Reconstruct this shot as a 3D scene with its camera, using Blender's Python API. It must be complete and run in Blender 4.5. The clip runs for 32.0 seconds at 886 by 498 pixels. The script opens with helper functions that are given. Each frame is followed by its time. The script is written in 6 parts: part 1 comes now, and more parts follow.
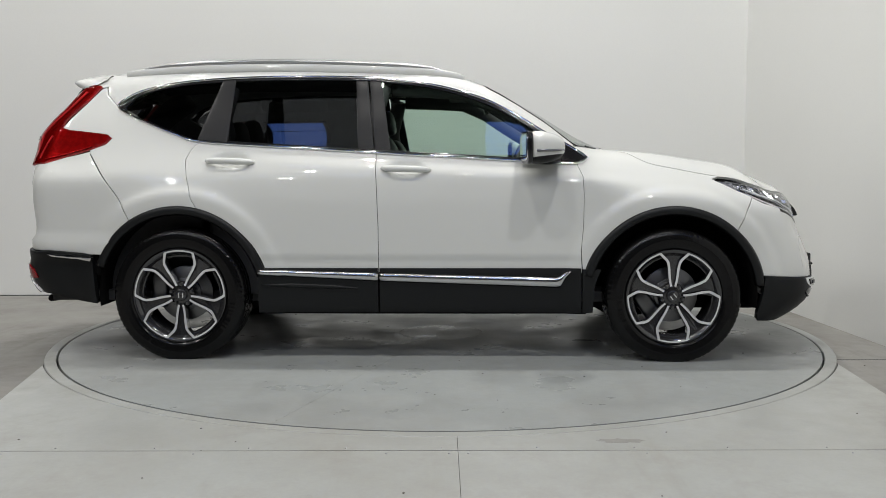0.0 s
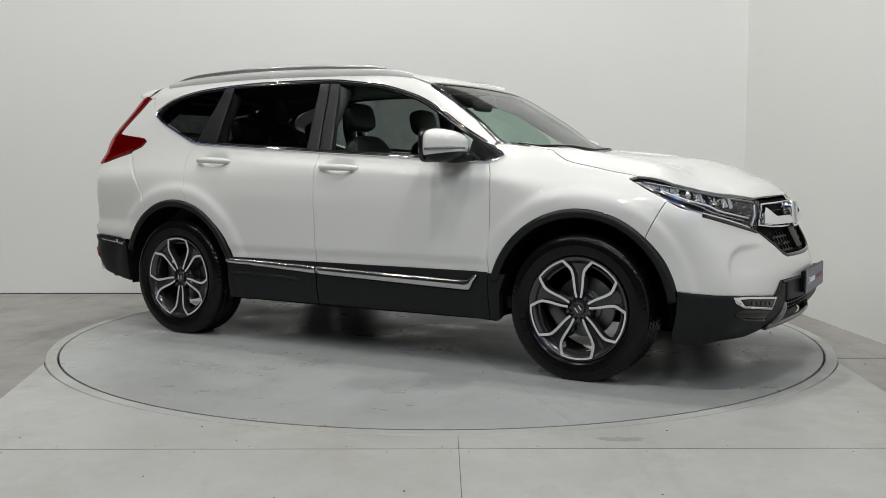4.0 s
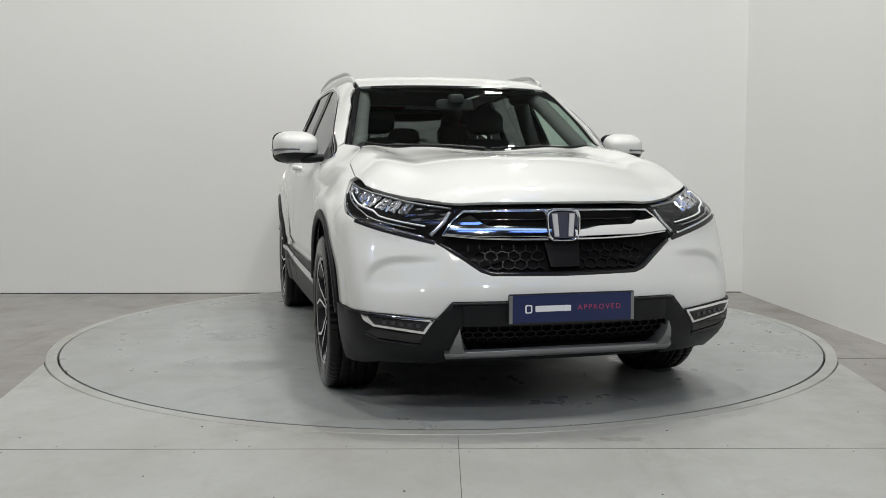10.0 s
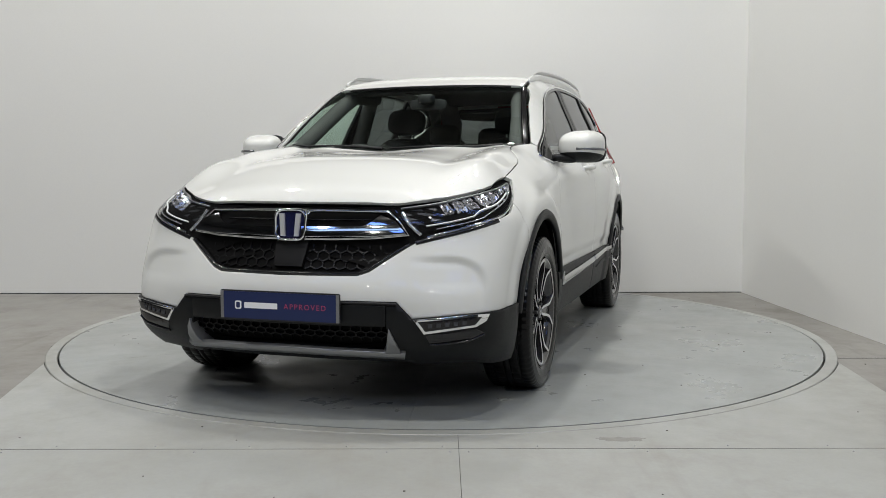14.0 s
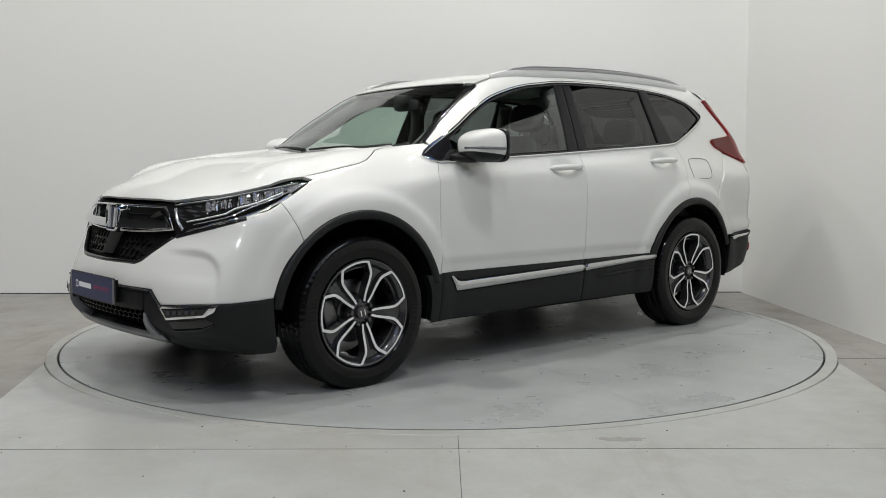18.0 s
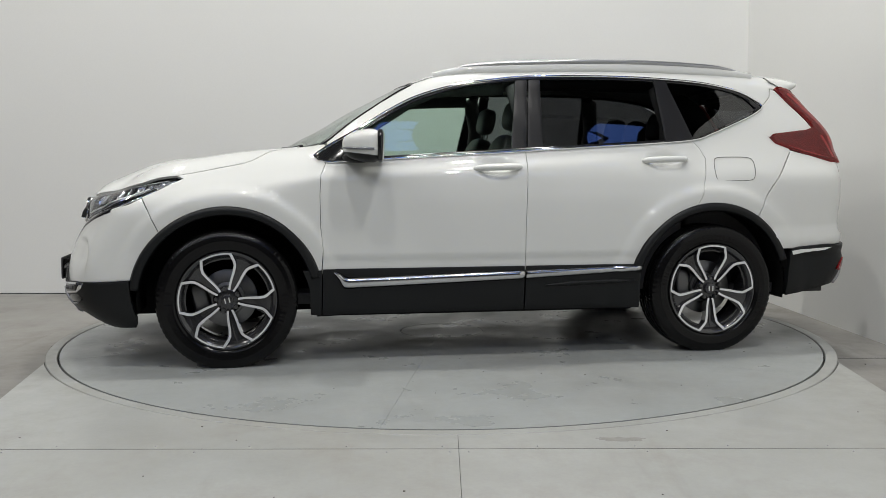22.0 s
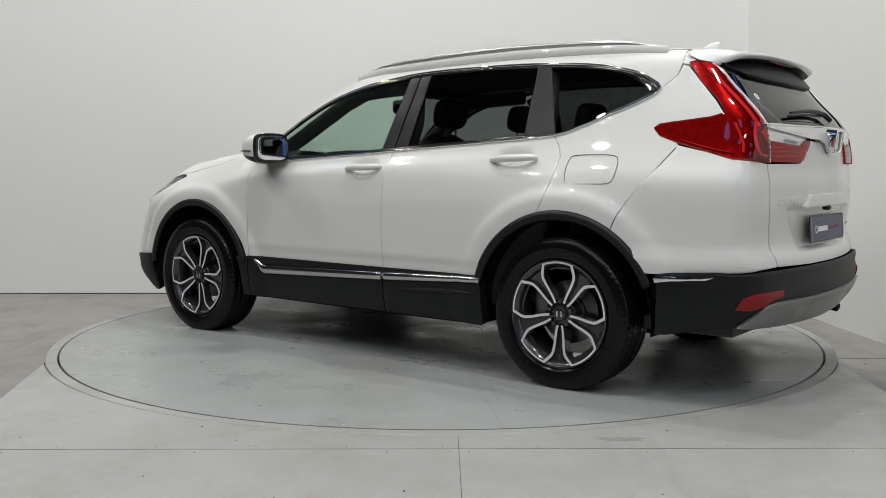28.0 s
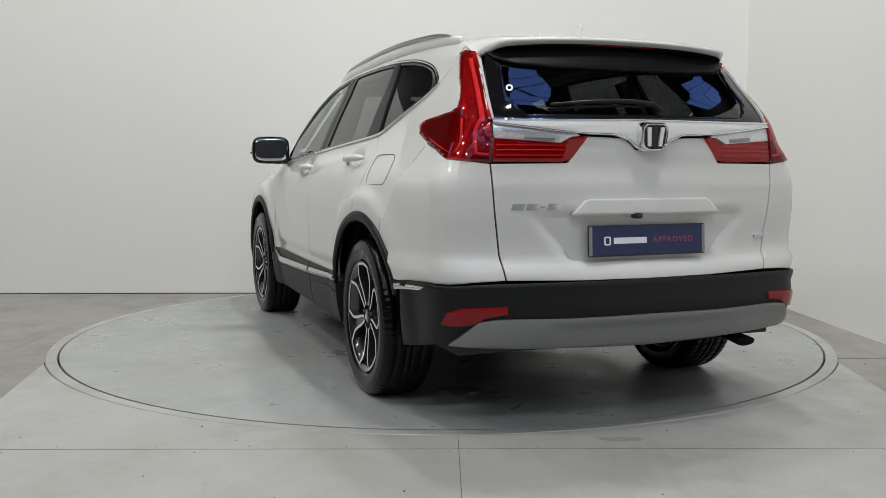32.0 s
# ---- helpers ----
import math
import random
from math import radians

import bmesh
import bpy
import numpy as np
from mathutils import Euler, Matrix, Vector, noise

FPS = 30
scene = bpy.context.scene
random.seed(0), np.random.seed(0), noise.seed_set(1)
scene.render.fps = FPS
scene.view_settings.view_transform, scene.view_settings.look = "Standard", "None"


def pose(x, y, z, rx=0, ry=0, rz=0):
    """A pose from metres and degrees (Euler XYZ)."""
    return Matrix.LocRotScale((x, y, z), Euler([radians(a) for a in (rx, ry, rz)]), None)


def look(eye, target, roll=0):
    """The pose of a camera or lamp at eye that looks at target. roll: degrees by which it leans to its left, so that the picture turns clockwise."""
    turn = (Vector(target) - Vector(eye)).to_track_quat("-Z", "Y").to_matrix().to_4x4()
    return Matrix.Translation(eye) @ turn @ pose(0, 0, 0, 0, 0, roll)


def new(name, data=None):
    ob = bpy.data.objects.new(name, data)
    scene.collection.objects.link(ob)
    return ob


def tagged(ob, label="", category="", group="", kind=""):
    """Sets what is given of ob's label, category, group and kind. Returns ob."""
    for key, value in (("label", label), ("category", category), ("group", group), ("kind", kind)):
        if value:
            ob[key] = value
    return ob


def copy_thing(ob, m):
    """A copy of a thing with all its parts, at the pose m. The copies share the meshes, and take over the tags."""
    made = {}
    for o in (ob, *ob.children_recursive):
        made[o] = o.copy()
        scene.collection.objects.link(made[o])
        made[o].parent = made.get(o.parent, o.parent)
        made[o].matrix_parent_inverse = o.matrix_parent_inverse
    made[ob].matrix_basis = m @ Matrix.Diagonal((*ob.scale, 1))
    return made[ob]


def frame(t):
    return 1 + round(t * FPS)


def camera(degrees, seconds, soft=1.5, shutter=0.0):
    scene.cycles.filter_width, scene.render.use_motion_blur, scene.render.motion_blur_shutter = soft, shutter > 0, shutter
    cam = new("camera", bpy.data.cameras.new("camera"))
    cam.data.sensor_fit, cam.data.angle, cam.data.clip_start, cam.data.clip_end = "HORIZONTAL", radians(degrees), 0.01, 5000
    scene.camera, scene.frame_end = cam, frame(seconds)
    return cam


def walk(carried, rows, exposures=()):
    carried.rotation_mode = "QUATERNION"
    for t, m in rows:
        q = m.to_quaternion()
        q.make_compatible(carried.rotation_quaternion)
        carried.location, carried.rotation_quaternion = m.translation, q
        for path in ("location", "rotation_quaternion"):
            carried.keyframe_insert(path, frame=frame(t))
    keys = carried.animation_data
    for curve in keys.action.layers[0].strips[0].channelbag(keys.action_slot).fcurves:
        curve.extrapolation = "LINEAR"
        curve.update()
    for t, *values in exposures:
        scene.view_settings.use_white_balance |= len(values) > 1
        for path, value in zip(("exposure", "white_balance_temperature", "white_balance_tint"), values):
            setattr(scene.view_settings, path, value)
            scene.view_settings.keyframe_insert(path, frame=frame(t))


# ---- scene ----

# The camera stands on a tripod in front of the turntable; a small nudge early on.
cam = camera(50.85, 32.0, soft=0.45)
EYE = (0.0, -5.848, 1.030)


def eye_pose(tilt, turn):
    return pose(EYE[0], EYE[1], EYE[2], 90 + tilt, 0.0, turn) @ pose(0, 0, 0, 0, 0, -0.054)


walk(cam, [(0.0, eye_pose(-4.90, -0.14)), (1.5, eye_pose(-4.90, -0.14)), (4.0, eye_pose(-4.998, -0.095)), (32.0, eye_pose(-4.998, -0.095))])

# ---- world and lights ----
FLOOR = -0.10            # concrete slab; the turntable stands above it
world = bpy.data.worlds.new("hall_air")
scene.world = world
world.use_nodes = True
world.node_tree.nodes["Background"].inputs[0].default_value = (0.8, 0.87, 1.0, 1)
world.node_tree.nodes["Background"].inputs[1].default_value = 0.05


def lamp(name, place, target, sx, sy, watts, tint=(1.0, 0.984, 0.938)):
    data = bpy.data.lights.new(name, "AREA")
    data.shape, data.size, data.size_y, data.energy, data.color = "RECTANGLE", sx, sy, watts, tint
    ob = new(name, data)
    ob.matrix_world = look(place, target)
    return ob


# two rows of hall lamps, in front of the bay and over its back, and the daylight of the hall's roof lights
for x, watts in ((-6.6, 92), (-4.2, 80), (-0.9, 80), (1.5, 108)):
    lamp("hall_lamp", (x, -3.3, 6.4), (x, -3.3, 0), 0.22, 0.22, watts)
for x, watts in ((-6.0, 108), (-3.2, 78), (0.1, 126), (1.7, 104)):
    lamp("hall_lamp", (x, 0.6, 6.8), (x, 0.6, 0), 0.26, 0.26, watts)
for x, y in ((-5.6, -8.0), (-2.6, -7.4), (0.2, -7.8), (2.4, -7.6), (-4.0, -11.6), (2.2, -11.8)):
    lamp("hall_lamp", (x, y, 6.6), (x, y, 0), 0.30, 0.30, 68)
lamp("hall_lamp", (1.4, 4.9, 6.75), (1.4, 4.9, 0), 0.30, 0.30, 55)
for x in (-4.4, 3.4):
    lamp("roof_light", (x, -9.7, 6.8), (x, -9.7, 0.0), 6.4, 1.3, 30, (0.42, 0.62, 1.0))
scene.view_settings.exposure = 0.03


# ---- materials ----
def material(name, colour, rough=0.5, metal=0.0, coat=0.0, grain=0.0, grain_scale=60.0, bump=0.0, blot=0.0, blot_scale=3.0, dark=None, spread=None, **more):
    """A Principled material whose colour varies with fine grain and with larger blots."""
    m = bpy.data.materials.new(name)
    m.use_nodes = True
    nt = m.node_tree
    b = nt.nodes["Principled BSDF"]
    b.inputs["Base Color"].default_value = (*colour, 1)
    b.inputs["Roughness"].default_value, b.inputs["Metallic"].default_value = rough, metal
    b.inputs["Coat Weight"].default_value, b.inputs["Coat Roughness"].default_value = coat, 0.03
    for key, value in more.items():
        b.inputs[key.replace("_", " ")].default_value = value
    if grain or blot or bump:
        co = nt.nodes.new("ShaderNodeTexCoord")
        fine, wide = nt.nodes.new("ShaderNodeTexNoise"), nt.nodes.new("ShaderNodeTexNoise")
        for n, s, d in ((fine, grain_scale, 4), (wide, blot_scale, 6)):
            n.inputs["Scale"].default_value, n.inputs["Detail"].default_value = s, d
            nt.links.new(co.outputs["Object"], n.inputs["Vector"])
        last = None
        for n, amount in ((fine, grain), (wide, blot)):
            if not amount:
                continue
            ramp = nt.nodes.new("ShaderNodeMapRange")
            ramp.inputs[1].default_value, ramp.inputs[2].default_value = 0.3, 0.7
            ramp.inputs[3].default_value, ramp.inputs[4].default_value = 0.0, amount
            nt.links.new(n.outputs["Fac"], ramp.inputs[0])
            mix = nt.nodes.new("ShaderNodeMix")
            mix.data_type = "RGBA"
            mix.inputs[6].default_value = (*colour, 1)
            mix.inputs[7].default_value = (*(dark or [c * 0.6 for c in colour]), 1)
            nt.links.new(ramp.outputs[0], mix.inputs[0])
            if last:
                nt.links.new(last.outputs[2], mix.inputs[6])
            last = mix
        if last:
            nt.links.new(last.outputs[2], b.inputs["Base Color"])
        if spread:
            r = nt.nodes.new("ShaderNodeMapRange")
            r.inputs[1].default_value, r.inputs[2].default_value = 0.3, 0.7
            r.inputs[3].default_value, r.inputs[4].default_value = spread
            nt.links.new(wide.outputs["Fac"], r.inputs[0])
            nt.links.new(r.outputs[0], b.inputs["Roughness"])
        if bump:
            bp = nt.nodes.new("ShaderNodeBump")
            bp.inputs["Strength"].default_value, bp.inputs["Distance"].default_value = bump, 0.004
            nt.links.new(fine.outputs["Fac"], bp.inputs["Height"])
            nt.links.new(bp.outputs[0], b.inputs["Normal"])
    return m


def glow(name, colour, strength):
    m = bpy.data.materials.new(name)
    m.use_nodes = True
    b = m.node_tree.nodes["Principled BSDF"]
    b.inputs["Base Color"].default_value = (*colour, 1)
    b.inputs["Emission Color"].default_value, b.inputs["Emission Strength"].default_value = (*colour, 1), strength
    return m


def glass(name, colour, rough=0.0, base=0.045):
    """Thin tinted pane: a mirror that grows towards grazing angles over a tinted see-through."""
    m = bpy.data.materials.new(name)
    m.use_nodes = True
    nt = m.node_tree
    nt.nodes.remove(nt.nodes["Principled BSDF"])
    out = nt.nodes["Material Output"]
    tr, gl, mix, lw = [nt.nodes.new("ShaderNode" + k) for k in ("BsdfTransparent", "BsdfGlossy", "MixShader", "LayerWeight")]
    tr.inputs[0].default_value = (*colour, 1)
    gl.inputs["Roughness"].default_value = rough
    lw.inputs["Blend"].default_value = 0.5
    power, scale = nt.nodes.new("ShaderNodeMath"), nt.nodes.new("ShaderNodeMath")
    power.operation, scale.operation = "POWER", "MULTIPLY_ADD"
    power.inputs[1].default_value = 5.0
    scale.inputs[1].default_value, scale.inputs[2].default_value = 0.9, base
    nt.links.new(lw.outputs["Facing"], power.inputs[0])
    nt.links.new(power.outputs[0], scale.inputs[0])
    nt.links.new(scale.outputs[0], mix.inputs[0])
    nt.links.new(tr.outputs[0], mix.inputs[1])
    nt.links.new(gl.outputs[0], mix.inputs[2])
    nt.links.new(mix.outputs[0], out.inputs[0])
    return m


M_WALL = material("white_wall_paint", (0.73, 0.735, 0.72), 0.55, grain=0.05, grain_scale=90, blot=0.06, blot_scale=0.9, bump=0.05)
M_GAP = material("dark_gap", (0.02, 0.02, 0.02), 0.8)
M_PAINT = material("pearl_white_paint", (0.64, 0.648, 0.624), 0.48, coat=1.0, grain=0.05, grain_scale=1400)
M_CLAD = material("black_grained_plastic", (0.0075, 0.0083, 0.009), 0.44, grain=0.3, grain_scale=700, bump=0.15, Specular_IOR_Level=0.26)
M_BLACK = material("gloss_black_plastic", (0.01, 0.01, 0.011), 0.12)
M_GLOSS = material("piano_black", (0.006, 0.006, 0.007), 0.04)
M_SKIRT = material("satin_black_plastic", (0.006, 0.006, 0.0065), 0.4, Specular_IOR_Level=0.12)
M_DARK = material("dark_liner", (0.006, 0.006, 0.006), 0.9, Specular_IOR_Level=0.1)
M_CHROME = material("chrome", (0.86, 0.87, 0.88), 0.06, 1.0)
M_STRIP = material("satin_chrome", (0.56, 0.565, 0.57), 0.16, 1.0)
M_PILLAR = material("satin_black_film", (0.013, 0.013, 0.014), 0.34, Specular_IOR_Level=0.2)
M_RAIL = material("satin_aluminium", (0.44, 0.443, 0.448), 0.3, 0.85)
M_SILVER = material("satin_silver", (0.27, 0.275, 0.28), 0.38, 0.7)
M_RUBBER = material("tyre_rubber", (0.0045, 0.0045, 0.0047), 0.17, grain=0.3, grain_scale=34, bump=0.16, Specular_IOR_Level=0.22)
M_GLASS = glass("green_tinted_glass", (0.74, 0.86, 0.79), base=0.105)
M_PRIVACY = glass("privacy_glass", (0.185, 0.19, 0.195), base=0.075)
M_LENS = glass("clear_lens", (0.93, 0.94, 0.95))
M_SEAT = material("black_seat_leather", (0.02, 0.02, 0.021), 0.5, grain=0.2, grain_scale=200, bump=0.1)
M_TRIM = material("dark_cabin_trim", (0.03, 0.03, 0.032), 0.6)
M_BLUE = material("navy_plate_film", (0.012, 0.022, 0.085), 0.3)
M_RIM = material("machined_alloy", (0.80, 0.81, 0.82), 0.26, 0.55)
M_RIMDARK = material("graphite_wheel_paint", (0.034, 0.034, 0.036), 0.22, 0.35, coat=0.8)
M_STEEL = material("brake_steel", (0.17, 0.17, 0.17), 0.35, 1.0, grain=0.2, grain_scale=80)
M_LAMPGLASS = material("lamp_optic", (0.16, 0.165, 0.18), 0.2, 0.5, coat=0.4)
M_FACET = material("lamp_facet", (0.62, 0.63, 0.66), 0.15, 0.75)
M_MESH = material("dark_mesh_plastic", (0.005, 0.005, 0.0055), 0.28, Specular_IOR_Level=0.16)
M_STEELDARK = material("dark_nut_steel", (0.10, 0.10, 0.10), 0.3, 0.8)
M_WHITE = material("white_plastic", (0.82, 0.83, 0.84), 0.35)
M_MIRROR = material("mirror_silver", (0.9, 0.9, 0.9), 0.01, 1.0)
M_BLUEGLOSS = material("emblem_blue_black", (0.012, 0.014, 0.05), 0.08, coat=1.0)
M_PINK = material("plate_pink_ink", (0.36, 0.05, 0.12), 0.4)
M_PLATEFRAME = material("plate_holder", (0.02, 0.02, 0.022), 0.35)
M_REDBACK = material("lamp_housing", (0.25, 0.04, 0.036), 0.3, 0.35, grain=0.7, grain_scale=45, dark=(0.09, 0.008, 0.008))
# gate lamp backing, coloured brighter to outweigh the pale reflection on its lens
M_REDGATE = material("gate_lamp_bright_red", (0.72, 0.20, 0.17), 0.22, 0.3, grain=0.5, grain_scale=60, dark=(0.45, 0.06, 0.05))
M_REDLENS = glass("red_tinted_lens", (0.60, 0.025, 0.028), base=0.06)
M_CLEARPLASTIC = material("clear_lamp_plastic", (0.80, 0.80, 0.80), 0.12, 0.35, coat=0.6, grain=0.5, grain_scale=90, dark=(0.42, 0.42, 0.42))
M_LINER = material("grey_headlining", (0.10, 0.10, 0.10), 0.9, grain=0.2, grain_scale=300)
M_HALL = material("dark_hall_paint", (0.035, 0.037, 0.04), 0.8, blot=0.3, blot_scale=0.6)
M_HALLPALE = material("pale_hall_paint", (0.24, 0.24, 0.235), 0.8, blot=0.3, blot_scale=0.6)
M_STAIN = material("dried_floor_stain", (0.19, 0.187, 0.172), 0.5, grain=0.6, grain_scale=30, dark=(0.26, 0.255, 0.24))
M_SEAM = material("grey_seam", (0.12, 0.12, 0.115), 0.6)
M_SKY = glow("blue_daylight", (0.16, 0.32, 1.0), 1.8)
M_GRIT = material("grit", (0.12, 0.11, 0.10), 0.9)


def stained(name, colour, dark, rough, streak):
    """Floor paint with dirt in large soft patches, finer scuffs and drawn-out streaks."""
    m = material(name, colour, rough, grain=0.14, grain_scale=55, blot=0.0, bump=0.08)
    nt = m.node_tree
    b = nt.nodes["Principled BSDF"]
    base = b.inputs["Base Color"].links[0].from_socket
    co = next(n for n in nt.nodes if n.type == "TEX_COORD")
    for scale, detail, lo, hi, amount, stretch in ((0.55, 5, 0.46, 0.72, 0.55, (1, 1, 1)), (2.6, 8, 0.52, 0.75, 0.40, (1, 1, 1)), (1.2, 6, 0.55, 0.78, streak, (6, 0.6, 1)), (9.0, 4, 0.60, 0.82, 0.25, (1, 1, 1))):
        mp, no, rg, mx = [nt.nodes.new("ShaderNode" + k) for k in ("Mapping", "TexNoise", "MapRange", "Mix")]
        mp.inputs["Scale"].default_value, mp.inputs["Location"].default_value = stretch, (scale, 3 * scale, 0)
        no.inputs["Scale"].default_value, no.inputs["Detail"].default_value, no.inputs["Roughness"].default_value = scale, detail, 0.62
        rg.inputs[1].default_value, rg.inputs[2].default_value, rg.inputs[4].default_value = lo, hi, amount
        mx.data_type = "RGBA"
        mx.inputs[7].default_value = (*dark, 1)
        nt.links.new(co.outputs["Object"], mp.inputs[0])
        nt.links.new(mp.outputs[0], no.inputs["Vector"])
        nt.links.new(no.outputs["Fac"], rg.inputs[0])
        nt.links.new(rg.outputs[0], mx.inputs[0])
        nt.links.new(base, mx.inputs[6])
        base = mx.outputs[2]
        if scale == 2.6:
            gl = nt.nodes.new("ShaderNodeMapRange")
            gl.inputs[1].default_value, gl.inputs[2].default_value, gl.inputs[3].default_value, gl.inputs[4].default_value = 0.35, 0.7, rough - 0.12, rough + 0.16
            nt.links.new(no.outputs["Fac"], gl.inputs[0])
            nt.links.new(gl.outputs[0], b.inputs["Roughness"])
    nt.links.new(base, b.inputs["Base Color"])
    return m


M_CONCRETE = stained("worn_concrete", (0.245, 0.238, 0.222), (0.105, 0.095, 0.08), 0.58, 0.5)
M_DECK = stained("grey_floor_paint", (0.318, 0.326, 0.314), (0.20, 0.19, 0.165), 0.42, 0.4)
M_DISC = stained("grey_disc_paint", (0.278, 0.293, 0.288), (0.19, 0.183, 0.17), 0.36, 0.3)
M_LAMPGREY = material("lamp_reflector_grey", (0.06, 0.062, 0.068), 0.25, 0.4)
M_REDDARK = material("dark_red_reflector", (0.22, 0.006, 0.008), 0.15, Specular_IOR_Level=0.35)
M_LAMPHOUSE = material("lamp_housing_grey", (0.075, 0.077, 0.085), 0.16, 0.6, grain=0.6, grain_scale=60)
M_BADGE = material("bright_badge_metal", (0.62, 0.63, 0.64), 0.2, 0.6)


# ---- helpers for building ----
def weigh_normals(me):
    """Smooth shading in which large faces rule, so that narrow rounded rims don't tilt the panels beside them."""
    n = len(me.polygons)
    area, normal = np.empty(n), np.empty(3 * n)
    me.polygons.foreach_get("area", area)
    me.polygons.foreach_get("normal", normal)
    corner, total = np.empty(len(me.loops), int), np.empty(n, int)
    me.loops.foreach_get("vertex_index", corner)
    me.polygons.foreach_get("loop_total", total)
    w = np.repeat(normal.reshape(-1, 3) * area[:, None], total, 0)
    v = np.zeros((len(me.vertices), 3))
    np.add.at(v, corner, w)
    v /= np.maximum(np.linalg.norm(v, axis=1, keepdims=True), 1e-12)
    me.normals_split_custom_set_from_vertices(v.tolist())


def part(name, bm, mat, parent=None, label="", smooth=True, at=None):
    """Links a bmesh as one mesh object under a thing or a part."""
    me = bpy.data.meshes.new(name)
    bm.to_mesh(me)
    bm.free()
    for m in mat if isinstance(mat, (list, tuple)) else (mat,):
        me.materials.append(m)
    if smooth:
        me.polygons.foreach_set("use_smooth", [True] * len(me.polygons))
        weigh_normals(me)
    ob = new(name, me)
    if parent:
        ob.parent = parent
    if at is not None:
        ob.matrix_basis = at
    if label:
        ob["label"] = label
    return ob


def box(bm, x0, x1, y0, y1, z0, z1, bevel=0.0):
    """Adds a box, with its edges rounded if bevel is given."""
    r = bmesh.ops.create_cube(bm, size=1.0, matrix=Matrix.Translation(((x0 + x1) / 2, (y0 + y1) / 2, (z0 + z1) / 2)) @ Matrix.Diagonal((x1 - x0, y1 - y0, z1 - z0, 1)))
    if bevel:
        edges = list({e for v in r["verts"] for e in v.link_edges})
        bmesh.ops.bevel(bm, geom=edges, offset=bevel, segments=2, affect="EDGES", profile=0.7)
    return bm


def prism(points, z0, z1):
    """A slab with that outline."""
    bm = bmesh.new()
    low, top = [bm.verts.new((x, y, z0)) for x, y in points], [bm.verts.new((x, y, z1)) for x, y in points]
    bm.faces.new(top)
    bm.faces.new(low[::-1])
    n = len(points)
    for i in range(n):
        bm.faces.new((low[i], low[(i + 1) % n], top[(i + 1) % n], top[i]))
    bmesh.ops.recalc_face_normals(bm, faces=bm.faces)
    return bm


def ring(r0, r1, z0, z1, n=180, shift=(0, 0), lip=0.004):
    """A flat ring with a small rounded lip; shift moves its inner edge only."""
    bm = bmesh.new()
    prof = [(r0, z0, 1), (r0, z1 - lip, 1), (r0 + lip, z1, 1), (r1 - lip, z1, 0), (r1, z1 - lip, 0), (r1, z0, 0)]
    rows = []
    for i in range(n):
        a = 2 * math.pi * i / n
        rows.append([bm.verts.new((r * math.cos(a) + s * shift[0], r * math.sin(a) + s * shift[1], z)) for r, z, s in prof])
    for i in range(n):
        p, q = rows[i], rows[(i + 1) % n]
        for k in range(len(prof)):
            l = (k + 1) % len(prof)
            bm.faces.new((p[k], q[k], q[l], p[l]))
    bmesh.ops.recalc_face_normals(bm, faces=bm.faces)
    return bm


def disc(r, z0, z1, n=180, lip=0.004, centre=(0, 0)):
    bm = bmesh.new()
    loops = [[bm.verts.new((centre[0] + q * math.cos(2 * math.pi * i / n), centre[1] + q * math.sin(2 * math.pi * i / n), z)) for i in range(n)] for q, z in ((r, z0), (r, z1 - lip), (r - lip, z1))]
    for a, b in zip(loops, loops[1:]):
        for i in range(n):
            bm.faces.new((a[i], a[(i + 1) % n], b[(i + 1) % n], b[i]))
    bm.faces.new(loops[-1])
    bm.faces.new(loops[0][::-1])
    return bm


def structure(ob, label, category):
    return tagged(ob, label, category, kind="structure")


# ---- the studio bay and the hall round it ----
bm = box(bmesh.new(), -14, 14, -16, 8, FLOOR - 0.2, FLOOR)
floor = structure(part("floor", bm, M_CONCRETE, smooth=False), "worn grey concrete floor with stains and joints", "floor")
structure(part("wall_north", prism([(-9.0, 2.44), (2.72, 2.53), (2.95, 2.75), (-9.0, 2.75)], FLOOR, 2.95), M_WALL, smooth=False), "white painted back wall of the photo bay", "wall")
structure(part("wall_east", prism([(2.72, 2.53), (2.84, -0.02), (3.1, -6.0), (3.35, -6.0), (2.95, 2.75)], FLOOR, 2.95), M_WALL, smooth=False), "white painted side wall of the photo bay", "wall")

# near-black strip, 7 mm high, in front of the back wall's foot
structure(part("wall_foot_joint", prism([(-9.0, 2.432), (2.715, 2.522), (2.715, 2.529), (-9.0, 2.439)], FLOOR, FLOOR + 0.007), M_GAP, smooth=False), "thin dark line along the foot of the wall", "joint")

# the dark hall behind the camera, with blue roof lights
structure(part("wall_south", prism([(-13, -15.2), (13, -15.2), (13, -15.0), (-13, -15.0)], FLOOR, 7.2), M_HALL, smooth=False), "dark grey hall wall far behind the bay", "wall")
structure(part("wall_west", prism([(-13.2, -15.2), (-13.0, -15.2), (-13.0, 7.0), (-13.2, 7.0)], FLOOR, 7.2), M_HALL, smooth=False), "dark grey hall wall beside the bay", "wall")
structure(part("wall_far_east", prism([(13.0, -15.2), (13.2, -15.2), (13.2, 7.0), (13.0, 7.0)], FLOOR, 7.2), M_HALL, smooth=False), "dark grey hall wall beyond the bay", "wall")
structure(part("wall_far_north", prism([(-13.2, 7.0), (13.2, 7.0), (13.2, 7.2), (-13.2, 7.2)], FLOOR, 7.2), M_HALLPALE, smooth=False), "pale grey hall wall behind the bay", "wall")
bm = box(bmesh.new(), -13.2, 13.2, -15.2, 2.0, 7.2, 7.4)
